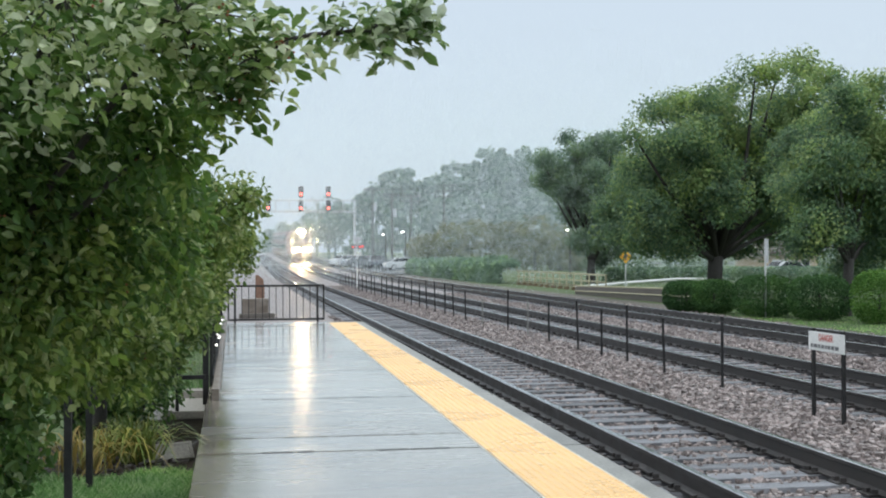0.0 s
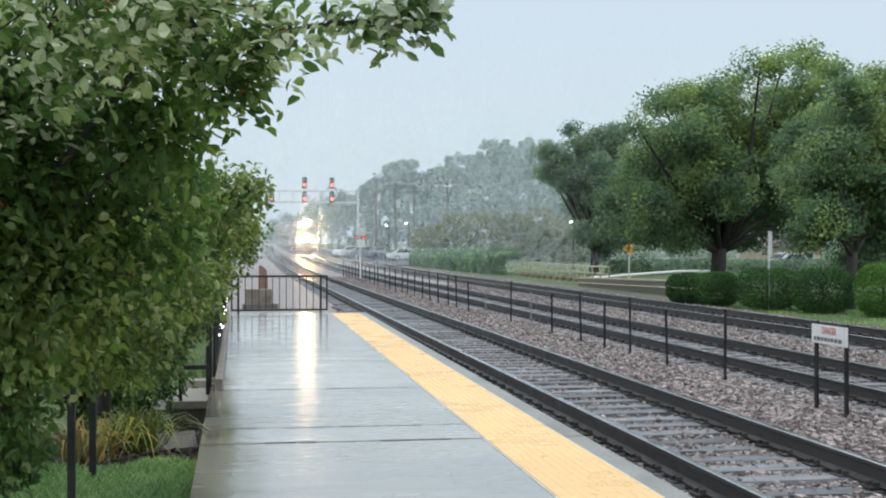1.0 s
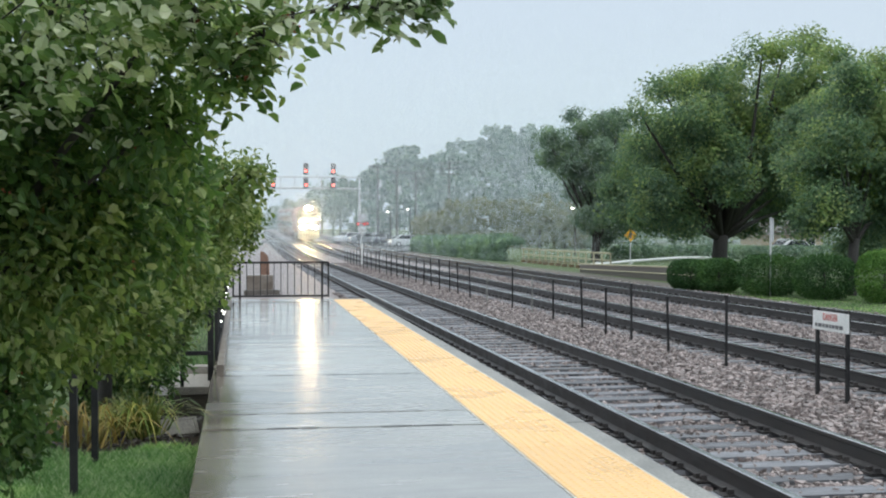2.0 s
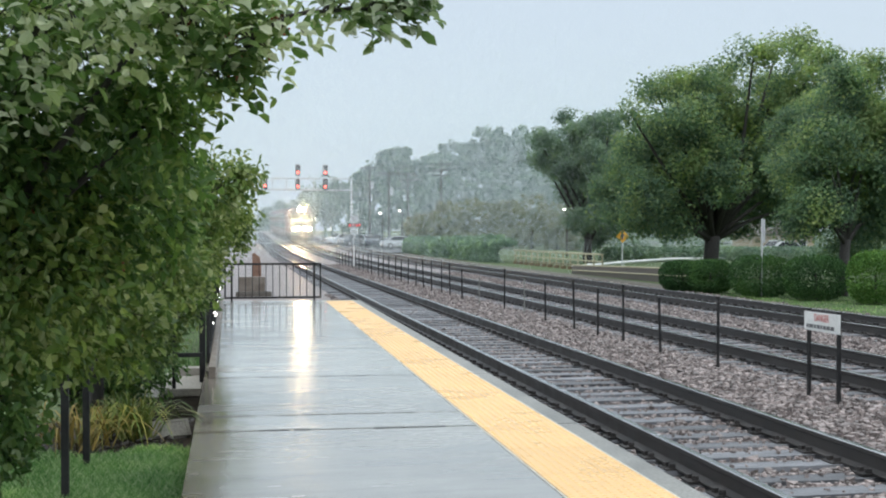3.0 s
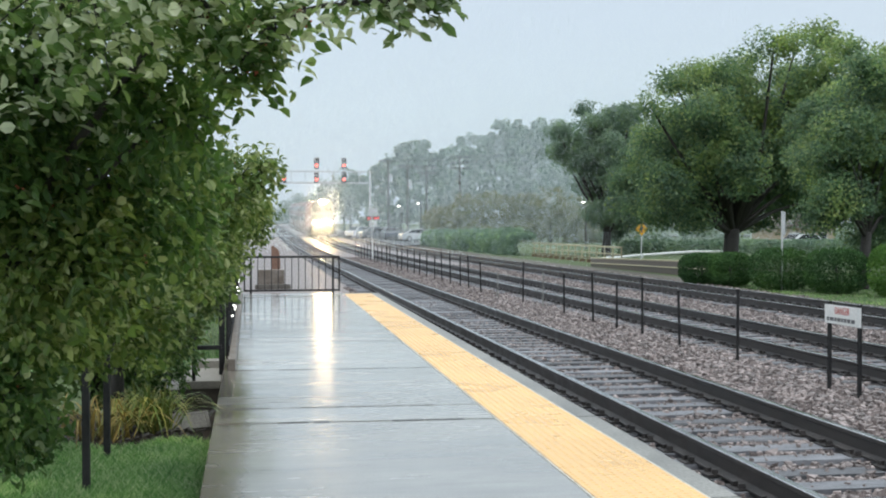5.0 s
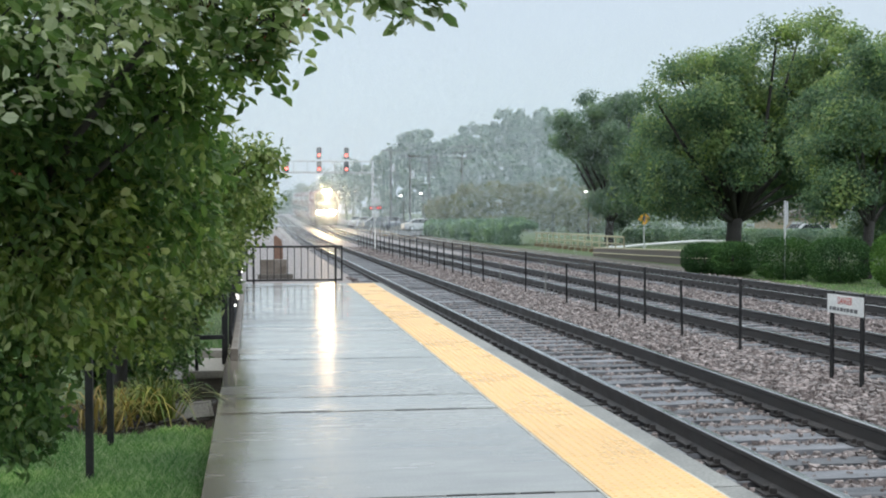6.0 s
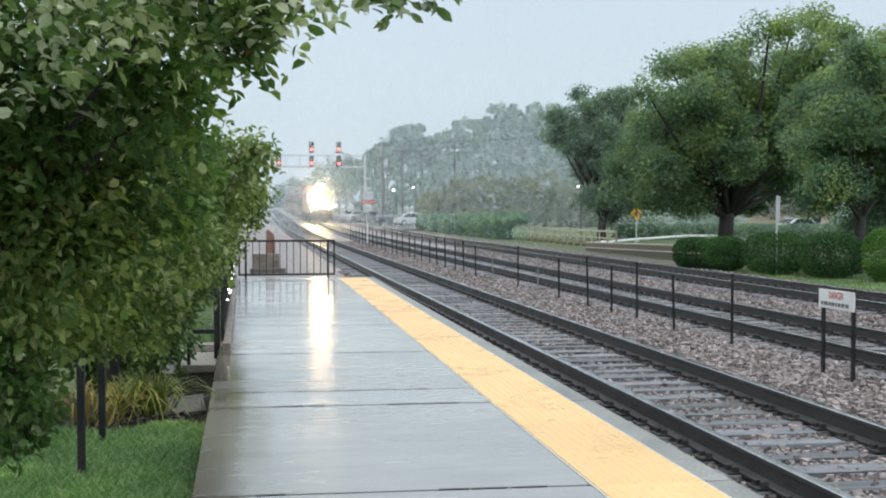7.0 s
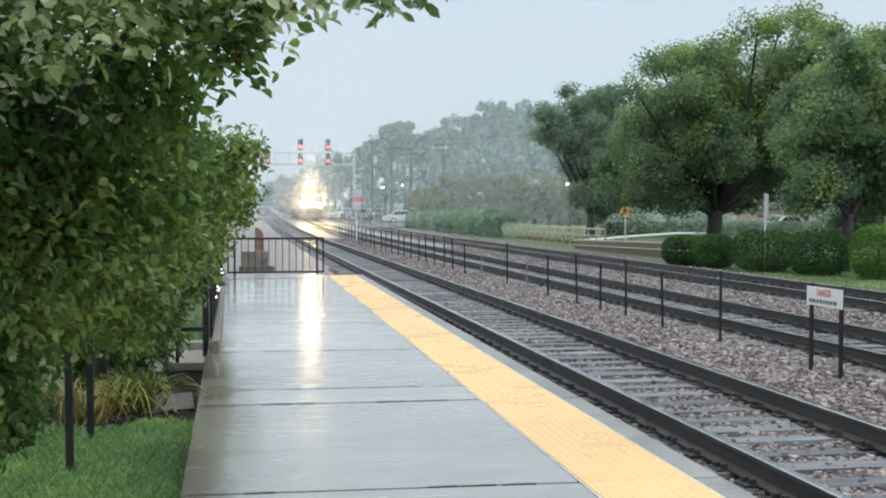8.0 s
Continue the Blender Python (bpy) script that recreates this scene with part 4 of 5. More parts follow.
# ---- trees beyond the tracks ----
def street_tree(name, x, y, z, trunk, height, lobes, count, size, clump, material, label, seed, group="", bark=BARK, pale_from=100.0):
    rng = np.random.default_rng(seed)
    rr = random.Random(seed)
    tree = thing(name, x, y, z, label, "tree", group)
    top = Vector((0.1, 0, height))
    part("trunk", tube(bmesh.new(), [(0, 0, -0.3), (0, 0, 0.15), (0.03, 0, height * 0.5), top], [trunk * 1.5, trunk, trunk * 0.85, trunk * 0.8], 12), bark, tree, smooth=True)
    rel = [((cx - x, cy - y, cz - z), r) for cx, cy, cz, r in lobes]
    for c, r in rel:
        c = Vector(c) + Vector((0, 0.35 * r, -0.1 * r))
        mid = top.lerp(c, 0.45) + Vector((rr.uniform(-0.4, 0.4), rr.uniform(-0.4, 0.4), 0.15))
        part("limb", tube(bmesh.new(), [top - Vector((0, 0, 0.2)), mid, c, c + Vector((rr.uniform(-0.4, 0.4) * r, 0.3 * r, 0.3 * r))],
                          [trunk * 0.42, trunk * 0.22, trunk * 0.10, 0.015], 7), bark, tree, smooth=True)
    grown = [(c, (r, r, r * 0.92)) for c, r in rel]
    for c, r in rel:
        for _ in range(9):
            a, e = rr.uniform(0, 2 * math.pi), math.asin(rr.uniform(-0.6, 1.0))
            s, q = r * rr.uniform(0.12, 0.34), r * rr.uniform(0.86, 1.08)
            grown.append(((c[0] + q * math.cos(a) * math.cos(e), c[1] + q * math.sin(a) * math.cos(e), c[2] + 0.9 * q * math.sin(e)), (s, s, s * 0.75)))
    pts, ways = clumped(rng, grown, count, clump, 0.4, 0.74, 150)
    # lighter leaves in patches and higher up, as if lit from above
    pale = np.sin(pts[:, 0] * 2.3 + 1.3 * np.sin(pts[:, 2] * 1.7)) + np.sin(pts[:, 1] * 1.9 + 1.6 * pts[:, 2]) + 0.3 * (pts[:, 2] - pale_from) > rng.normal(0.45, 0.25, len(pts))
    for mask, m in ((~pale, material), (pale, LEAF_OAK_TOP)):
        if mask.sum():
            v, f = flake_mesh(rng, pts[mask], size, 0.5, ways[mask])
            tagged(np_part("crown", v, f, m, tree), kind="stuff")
    return tree


# last eight lobes are added behind, mostly unseen, to darken under the crown
BIG = [(17.13, 47.00, 6.86, 0.54), (19.06, 49.50, 8.52, 0.73), (21.03, 52.00, 8.99, 0.66), (20.54, 48.25, 8.57, 0.77), (22.99, 50.75, 9.22, 0.81),
       (22.69, 47.00, 9.68, 0.70), (25.11, 49.50, 10.81, 0.35), (27.48, 52.00, 11.02, 0.78), (26.54, 48.25, 9.82, 0.63), (19.00, 50.75, 6.22, 1.01),
       (19.20, 47.00, 6.78, 1.19), (22.38, 49.50, 7.34, 1.42), (25.87, 52.00, 8.50, 1.39), (25.72, 48.25, 8.43, 1.35), (19.85, 50.75, 4.90, 1.23),
       (20.53, 47.00, 5.07, 1.20), (23.80, 49.50, 5.58, 1.38), (27.39, 52.00, 6.44, 1.46), (18.14, 48.25, 3.61, 1.01), (20.77, 50.75, 3.44, 1.07),
       (21.28, 47.00, 3.83, 0.85), (25.24, 49.50, 4.09, 1.12), (19.27, 52.00, 2.60, 0.60), (19.43, 48.25, 2.35, 0.66), (21.5, 55.0, 5.2, 2.8),
       (25.0, 56.0, 6.4, 3.0), (28.6, 55.0, 5.4, 2.8), (23.5, 54.0, 3.6, 2.0),
       (19.6, 55.5, 3.3, 1.7), (22.3, 56.5, 3.1, 1.6), (26.0, 56.0, 3.3, 1.8), (29.0, 55.0, 3.5, 1.9)]
RIGHT = [(19.35, 33.80, 6.83, 0.55), (20.99, 34.80, 7.20, 0.61), (20.52, 35.80, 5.59, 1.20), (20.87, 34.30, 5.73, 0.97), (18.93, 35.30, 3.87, 0.80),
         (18.65, 33.80, 2.64, 0.77), (20.62, 34.80, 3.80, 1.17), (21.87, 35.80, 2.41, 1.02), (18.20, 34.30, 2.15, 0.48), (20.39, 35.30, 1.40, 0.54),
         (18.88, 33.80, 4.74, 0.82), (21.5, 38.5, 5.0, 2.2), (23.5, 37.5, 3.5, 2.0)]
SMALL = [(21.39, 78.40, 8.60, 0.69), (22.81, 80.00, 8.14, 0.91), (24.09, 81.60, 10.63, 0.47), (23.89, 79.20, 9.48, 0.70), (26.20, 80.80, 10.17, 0.72),
         (26.69, 78.40, 9.94, 0.78), (25.17, 80.00, 8.71, 1.08), (27.44, 81.60, 8.87, 1.28), (23.22, 79.20, 6.98, 1.23), (22.40, 80.80, 7.28, 0.75),
         (25.10, 78.40, 6.75, 1.71), (28.13, 80.00, 7.09, 1.67), (24.81, 81.60, 4.83, 1.10), (26.22, 79.20, 4.76, 1.57), (28.60, 80.80, 4.41, 1.52),
         (24.69, 78.40, 2.89, 0.98), (27.37, 80.00, 2.71, 1.09), (26.59, 81.60, 1.54, 0.68)]
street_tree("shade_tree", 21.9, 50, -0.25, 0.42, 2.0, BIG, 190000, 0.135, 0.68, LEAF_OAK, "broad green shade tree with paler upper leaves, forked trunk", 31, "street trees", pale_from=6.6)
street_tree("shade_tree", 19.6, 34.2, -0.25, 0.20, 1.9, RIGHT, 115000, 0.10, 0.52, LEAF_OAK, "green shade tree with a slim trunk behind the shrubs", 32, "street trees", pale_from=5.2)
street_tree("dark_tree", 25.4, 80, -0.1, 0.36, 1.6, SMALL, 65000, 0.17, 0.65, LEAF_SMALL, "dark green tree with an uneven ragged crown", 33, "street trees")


def bare_twigs():
    t = thing("bare_tree", 23.6, 58, -0.25, "leafless grey tree top rising behind the shade tree", "tree")
    rr = random.Random(9)
    part("trunk", tube(bmesh.new(), [(2.2, 0, -0.3), (1.6, 0, 3.5), (0, 0, 7.6), (0.3, 0, 9.4)], [0.25, 0.18, 0.10, 0.03]), BARK_LIGHT, t)
    for _ in range(26):
        pts = [Vector((rr.uniform(-0.6, 0.9), rr.uniform(-0.3, 0.3), 8.1 + rr.uniform(0, 0.8)))]
        lean = rr.uniform(-1.0, 1.0)
        for s in range(5):
            pts.append(pts[-1] + Vector((0.35 * lean + rr.uniform(-0.25, 0.25), rr.uniform(-0.2, 0.2), rr.uniform(0.12, 0.42))))
        part("branch", tube(bmesh.new(), pts, [0.022, 0.018, 0.015, 0.012, 0.009, 0.006], 5), BARK_LIGHT, t)


bare_twigs()


def shrub(x, y, w, h, material, label, seed):
    rng = np.random.default_rng(seed)
    s = thing("clipped_shrub", x, y, -0.25, label, "shrub", "shrubs beyond the tracks")
    part("stem", tube(bmesh.new(), [(0, 0, -0.1), (0, 0, h * 0.6)], [0.08, 0.03]), BARK, s)
    n = 9000
    d = rng.normal(size=(n, 3))
    d /= np.linalg.norm(d, axis=1)[:, None]
    d = np.sign(d) * np.abs(d) ** 0.75
    rad = 0.45 + 0.57 * rng.random(n) ** 0.4
    pts = d * rad[:, None] * np.array([w / 2, w / 2, h / 2]) + np.array([0, 0, h / 2])
    pts = pts[pts[:, 2] > 0.02]
    v, f = flake_mesh(rng, pts, 0.06, 0.6)
    tagged(np_part("leaves", v, f, material, s), kind="stuff")


shrub(15.75, 38.4, 1.6, 1.15, LEAF_SHRUB, "dark green clipped shrub on the grass verge", 41)
shrub(16.2, 37.0, 1.5, 1.2, LEAF_SHRUB, "dark green clipped shrub on the grass verge", 42)
shrub(16.95, 34.7, 1.95, 1.4, LEAF_SHRUB, "large mid green clipped shrub on the grass verge", 43)
shrub(17.65, 32.4, 1.8, 1.42, LEAF_SHRUB, "large mid green clipped shrub on the grass verge", 44)
shrub(18.35, 30.2, 1.5, 1.6, LEAF_SHRUB_LIGHT, "bright green rounded shrub on the grass verge", 45)


BUSH = [(22.1, 135.7, 2.7, 2.2), (25.0, 134.5, 3.94, 2.4), (28.6, 133.4, 4.27, 2.5), (31.6, 131.1, 3.9, 2.3),
        (34.1, 128.8, 4.54, 2.6), (36.5, 126.5, 3.5, 2.4), (38.2, 124.2, 2.6, 1.9)]


def hedge():
    rng = np.random.default_rng(51)
    n = 26000
    y = rng.uniform(81, 116, n)
    x0 = 18.6 - 1.6 * (y - 81) / 34
    side = rng.random(n)
    x = np.where(side < 0.5, x0 + rng.normal(0, 0.16, n) + 0.22 * np.sin(y * 1.1), x0 + rng.uniform(0, 1.8, n))
    h = 1.6 - 0.012 * (y - 81) + 0.17 * np.sin(y * 0.9) + 0.13 * np.sin(y * 2.3 + 1) + 0.08 * np.sin(y * 4.1)
    z = np.where(side < 0.5, rng.uniform(0, 1, n) * h, h + rng.normal(0, 0.11, n)) - 0.25 + np.array([grade(v) for v in y])
    v, f = flake_mesh(rng, np.stack([x, y, z], 1), 0.2)
    tagged(np_part("hedge", v, f, LEAF_HEDGE_FAR), "long uneven green hedge beside the line, paled with haze colour", "hedge", kind="stuff")
    for k, (x, y, z, r) in enumerate(BUSH):
        g = grade(y) - 0.25
        b = thing("large_bush", x, y, g, "olive green large bush behind the hedge", "bush", "bushes behind the hedge")
        part("stem", tube(bmesh.new(), [(0, 0, -0.2), (0, 0, z * 0.6)], [0.2, 0.08]), BARK, b)
        pts, ways = clumped(rng, [((0, 0, z - g), (r * 1.1, r * 1.1, r * 0.85)), ((0.2, 0, (z - g) * 0.42), (r * 1.2, r, z * 0.42))],
                            12000, 0.42, 0.5, 0.85, 80)
        v, f = flake_mesh(rng, pts, 0.17, 0.5, ways)
        tagged(np_part("leaves", v, f, LEAF_BUSH, b), kind="stuff")
    low = thing("low_hedge", 30, 82, -0.1, "low green hedge behind the white guard rail", "hedge")
    pts = np.stack([rng.uniform(-3, 26, 9000), rng.normal(0, 0.7, 9000), rng.uniform(0, 1.0, 9000)], 1)
    v, f = flake_mesh(rng, pts, 0.22)
    tagged(np_part("leaves", v, f, LEAF_SMALL, low), kind="stuff")


hedge()
WOODS = [(19.87, 205.00, 8.61, 3.59), (23.92, 200.00, 10.48, 4.20), (28.99, 200.00, 12.02, 4.50), (34.62, 200.00, 12.07, 5.00), (40.77, 205.00, 14.97, 5.12),
         (45.03, 205.00, 16.06, 5.12), (49.17, 200.00, 16.28, 4.80), (53.92, 200.00, 17.36, 4.50), (57.64, 200.00, 15.87, 5.50), (28.02, 190.00, 5.30, 4.75),
         (35.83, 190.00, 5.80, 5.22), (43.73, 190.00, 7.28, 5.22), (51.38, 185.00, 7.18, 5.55), (20.32, 190.00, 3.84, 3.80), (50.2, 206.0, 11.8, 4.6), (57.0, 206.0, 10.5, 4.6)]
WOODS_NEAR = [(66.3, 200.0, 6.6, 6.0), (76.1, 200.0, 4.6, 5.0), (88.3, 200.0, 5.7, 6.0), (100.8, 200.0, 4.6, 6.0), (114.7, 200.0, 4.7, 6.0)]
WOODS_LEFT = [(15.40, 230.00, 7.69, 3.45), (16.16, 210.00, 9.80, 1.89), (16.58, 200.00, 6.44, 3.00), (-9.1, 430, 5.3, 6.4), (-23.5, 430, 5.3, 8.6),
              (5.5, 430.0, 4.9, 4.7), (-0.8, 430, 3.5, 4.2), (13.1, 430, 7.1, 4.8), (21.0, 440, 9.8, 5.6)]


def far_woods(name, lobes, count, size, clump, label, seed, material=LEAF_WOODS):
    rng = np.random.default_rng(seed)
    crowns = [((x, y, z), (r * 0.9, r * 0.6, r * 0.85)) for x, y, z, r in lobes]
    for x, y, z, r in lobes:
        for _ in range(9):
            a, e, q = rng.uniform(0, 2 * math.pi), rng.uniform(-0.4, 1.0), r * rng.uniform(0.2, 0.42)
            crowns.append(((x + r * 0.95 * math.cos(a) * math.cos(e), y - r * 0.6 * abs(math.sin(a)), z + r * 0.95 * math.sin(e)), (q, q * 0.8, q)))
    pts, ways = clumped(rng, crowns, count, clump, 0.5, 0.85, 90)
    v, f = flake_mesh(rng, pts, size, 0.5, ways)
    k = len(v)
    for x, y, z, r in lobes:
        b, fc = box_arrays([(x, y, z / 2 - 0.5, 0.35, 0.35, z + 3, 0.3)])
        v = np.concatenate([v, b])
        f = f + (fc + k).tolist()
        k += 8
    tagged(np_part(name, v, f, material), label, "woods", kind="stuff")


far_woods("far_woods", WOODS, 105000, 0.50, 0.75, "green woods beyond the car park, paled with haze colour", 61)
far_woods("far_woods", WOODS_NEAR, 30000, 0.26, 1.2, "green trees behind the street, mist put into their colour", 62)
far_woods("far_woods", WOODS_LEFT, 30000, 0.5, 1.8, "far trees where the line fades out, paled with haze colour", 63)
far_woods("understory", [(39 + 5.6 * k, 112 + 1.5 * (k % 3), 1.7 + 0.5 * (k % 2), 2.6) for k in range(9)], 16000, 0.22, 0.6,
          "dark green understory shrubs behind the street", 64, LEAF_SMALL)


def falling_rain():
    """Thin rain-like streaks at all tilts, added over the line to stand in for haze."""
    rng = np.random.default_rng(71)
    tris = []
    for n, x0, x1, y0, y1, top, half, tall in ((30000, 12, 40, 56, 86, 14, 0.0012, 0.7), (400000, -3, 58, 86, 186, 21, 0.0028, 0.82)):
        c = np.stack([rng.uniform(x0, x1, n), rng.uniform(y0, y1, n), rng.uniform(-0.5, top, n)], 1)
        a = rng.uniform(0, math.pi, n)
        h = tall * rng.uniform(0.6, 1.4, n)
        side = np.stack([np.cos(a), np.sin(a), 0 * a], 1) * half
        tip = np.stack([rng.normal(0.1, 0.8, n), rng.normal(0, 0.8, n), np.ones(n)], 1) * h[:, None]
        tris.append(np.stack([c - side, c + side, c + tip], 1))
    v = np.concatenate(tris)
    tagged(np_part("falling_rain", v.reshape(-1, 3), np.arange(3 * len(v)).reshape(-1, 3), HAZE_STREAK), "thin pale rain-like streaks standing in for haze over the line", "rain", kind="stuff")


falling_rain()


# ---- street furniture beyond the tracks ----
def sign_pole():
    p = thing("sign_pole", 16.8, 34.3, -0.25, "tall slim grey pole with a narrow plate seen edge on", "pole")
    part("shaft", tube(bmesh.new(), [(0, 0, -0.2), (0, 0, 2.58)], 0.032), GREY_STEEL, p)
    part("plate", a_box(0.025, 0.055, -0.12, 0.12, 1.78, 2.55, bevel=0.006), GREY_STEEL, p)


sign_pole()


def warning_diamond():
    s = thing("road_sign", 24.58, 70, -0.15, "orange yellow diamond road sign on a grey post", "sign")
    part("post", tube(bmesh.new(), [(0, 0, -0.2), (0, 0, 2.5)], 0.04), GREY_STEEL, s)
    bm = bmesh.new()
    a = 0.42
    extrude_outline(bm, [(0, -a), (a, 0), (0, a), (-a, 0)], -0.05, -0.035)
    d = part("panel", bm, SIGN_YELLOW, s)
    d.location = (0, 0, 1.87)
    bm = bmesh.new()
    extrude_outline(bm, [(-0.05, -0.22), (0.06, -0.22), (0.06, 0.02), (0.2, 0.02), (0.0, 0.25), (-0.2, 0.02), (-0.05, 0.02)], -0.056, -0.051)
    part("arrow", bm, DARK_PAINT, d)
    part("lamp", tube(bmesh.new(), [(0, -0.06, 2.42), (0, -0.06, 2.62)], [0.14, 0.10]), WHITE_PAINT, s, "pale lamp housing")


warning_diamond()


def railing():
    r = thing("pedestrian_railing", 19.6, 59.0, -0.25, "long weathered beige steel railing beside the line", "railing")
    L = 20.0
    part("top_rail", a_box(-0.05, 0.05, 0, L, 0.94, 1.03, bevel=0.01), BEIGE_PAINT, r)
    part("rail", a_box(-0.035, 0.035, 0, L, 0.56, 0.63, bevel=0.01), BEIGE_PAINT, r)
    part("rail", a_box(-0.035, 0.035, 0, L, 0.26, 0.32, bevel=0.01), RAILING_BROWN, r)
    for k in range(14):
        y = k * 1.5
        part("post", a_box(-0.035, 0.035, y, y + 0.09, -0.1, 0.95, bevel=0.006), BEIGE_PAINT, r)
        part("foot", a_box(-0.16, 0.16, y - 0.06, y + 0.14, -0.05, 0.2, bevel=0.02), RAILING_BROWN, r)
    w = thing("ramp_wall", 0, 0, -0.25, "low beige concrete ramp wall beside the line", "wall")
    bm = bmesh.new()
    a = [(18.0, 43.5), (17.4, 57.5), (17.8, 57.5), (18.4, 43.5)]
    lo = [bm.verts.new((x, y, -0.1)) for x, y in a]
    hi = [bm.verts.new((x, y, z)) for (x, y), z in zip(a, (0.62, 0.42, 0.42, 0.62))]
    for k in range(4):
        bm.faces.new((lo[k], lo[(k + 1) % 4], hi[(k + 1) % 4], hi[k]))
    bm.faces.new(hi)
    bm.faces.new(lo[::-1])
    part("body", bm, CONCRETE_DARK, w)
    bm = bmesh.new()
    tube(bm, [(18.05, 43.5, 0.66), (17.45, 57.5, 0.46)], 0.04, 6)
    part("coping", bm, BEIGE_PAINT, w)
    part("ledge", tube(bmesh.new(), [(17.98, 43.5, 0.36), (17.38, 57.5, 0.2)], 0.03, 6), BEIGE_PAINT, w)
    g = thing("guard_rail", 0, 0, -0.2, "white painted guard rail along the street", "guard rail")
    pts = [(20.5, 68, 0.0), (26.0, 74, 0.14), (32.0, 80, 0.24), (36.7, 82, 0.20), (46, 84, 0.26), (60, 85, 0.28)]
    for p, q in zip(pts, pts[1:]):
        part("beam", tube(bmesh.new(), [p, q], 0.10, 6), WHITE_PAINT, g)
    for x, y in ((22.4, 70.1), (26, 74), (32, 80), (36.7, 82), (42, 83.1), (50, 84.3)):
        part("post", a_box(x - 0.12, x + 0.12, y - 0.08, y + 0.08, -0.3, 0.2, bevel=0.02), WHITE_PAINT, g)


railing()


def street_lamp(x, y, h, material, label, group=""):
    g = grade(y) - 0.25
    s = thing("street_lamp", x, y, g, label, "street lamp", group)
    part("pole", tube(bmesh.new(), [(0, 0, -0.2), (0, 0, h - g)], [0.09, 0.05]), POLE_WOOD, s)
    part("arm", tube(bmesh.new(), [(0, 0, h - g), (-0.3, -0.25, h - g + 0.12)], 0.035, 6), GREY_STEEL, s)
    bm = bmesh.new()
    bmesh.ops.create_icosphere(bm, subdivisions=2, radius=0.12, matrix=Matrix.Translation((-0.35, -0.3, h - g + 0.08)) @ Matrix.Diagonal((1.3, 1, 0.7, 1)))
    part("globe", bm, material, s, "lit lamp globe", True)


street_lamp(16.6, 130, 4.30, LAMP_WHITE, "lit white street lamp beside the car park", "car park lamps")
street_lamp(18.9, 130, 4.58, LAMP_WHITE, "lit white street lamp beside the car park", "car park lamps")
street_lamp(29.8, 100, 4.1, LAMP_WHITE, "lit white street lamp behind the bushes", "car park lamps")
street_lamp(24.3, 42.6, 6.9, LAMP_AMBER, "lit amber street lamp among tree leaves")


def utility_pole(x, y, h, arms, label):
    g = grade(y) - 0.25
    p = thing("utility_pole", x, y, g, label, "utility pole", "utility poles")
    part("pole", tube(bmesh.new(), [(0, 0, -0.3), (0, 0, h - g)], [0.17, 0.12]), POLE_WOOD, p)
    for k in range(arms):
        z = h - g - 0.35 - 0.75 * k
        part("crossarm", a_box(-1.3, 1.3, -0.18, -0.08, z - 0.07, z + 0.07, bevel=0.01), POLE_WOOD, p)
        for x2 in (-1.15, -0.6, 0.6, 1.15):
            part("insulator", tube(bmesh.new(), [(x2, -0.13, z + 0.07), (x2, -0.13, z + 0.25)], [0.05, 0.035], 6), POLE_WOOD, p)
    if arms == 1:
        part("transformer", tube(bmesh.new(), [(0.35, -0.1, h - g - 3.3), (0.35, -0.1, h - g - 2.2)], 0.25, 10), GREY_STEEL, p)


utility_pole(18.6, 160, 11.7, 1, "old wooden utility pole with a crossarm and transformer")
utility_pole(20.3, 152, 10.5, 1, "old wooden utility pole with a crossarm and transformer")
utility_pole(27.1, 150, 11.7, 3, "old wooden utility pole with three crossarms")
utility_pole(23.5, 156, 10.6, 2, "old wooden utility pole with two crossarms")
wires = thing("overhead_wires", 0, 0, 0, "thin dark overhead wires between the utility poles", "wire")
for dx, z in ((-1.1, 0.0), (1.1, 0.0), (0.4, -0.7)):
    a, b = Vector((18.6 + dx, 160, 11.5 + z)), Vector((27.1 + dx, 150, 11.4 + z))
    part("strand", tube(bmesh.new(), [a.lerp(b, q) + Vector((0, 0, -1.2 * q * (1 - q))) for q in np.linspace(0, 1, 9)], 0.02, 4), BLACK_STEEL, wires)
    c = b + Vector((40, -25, 3))
    part("strand", tube(bmesh.new(), [b.lerp(c, q) + Vector((0, 0, -3 * q * (1 - q))) for q in np.linspace(0, 1, 9)], 0.02, 4), BLACK_STEEL, wires)


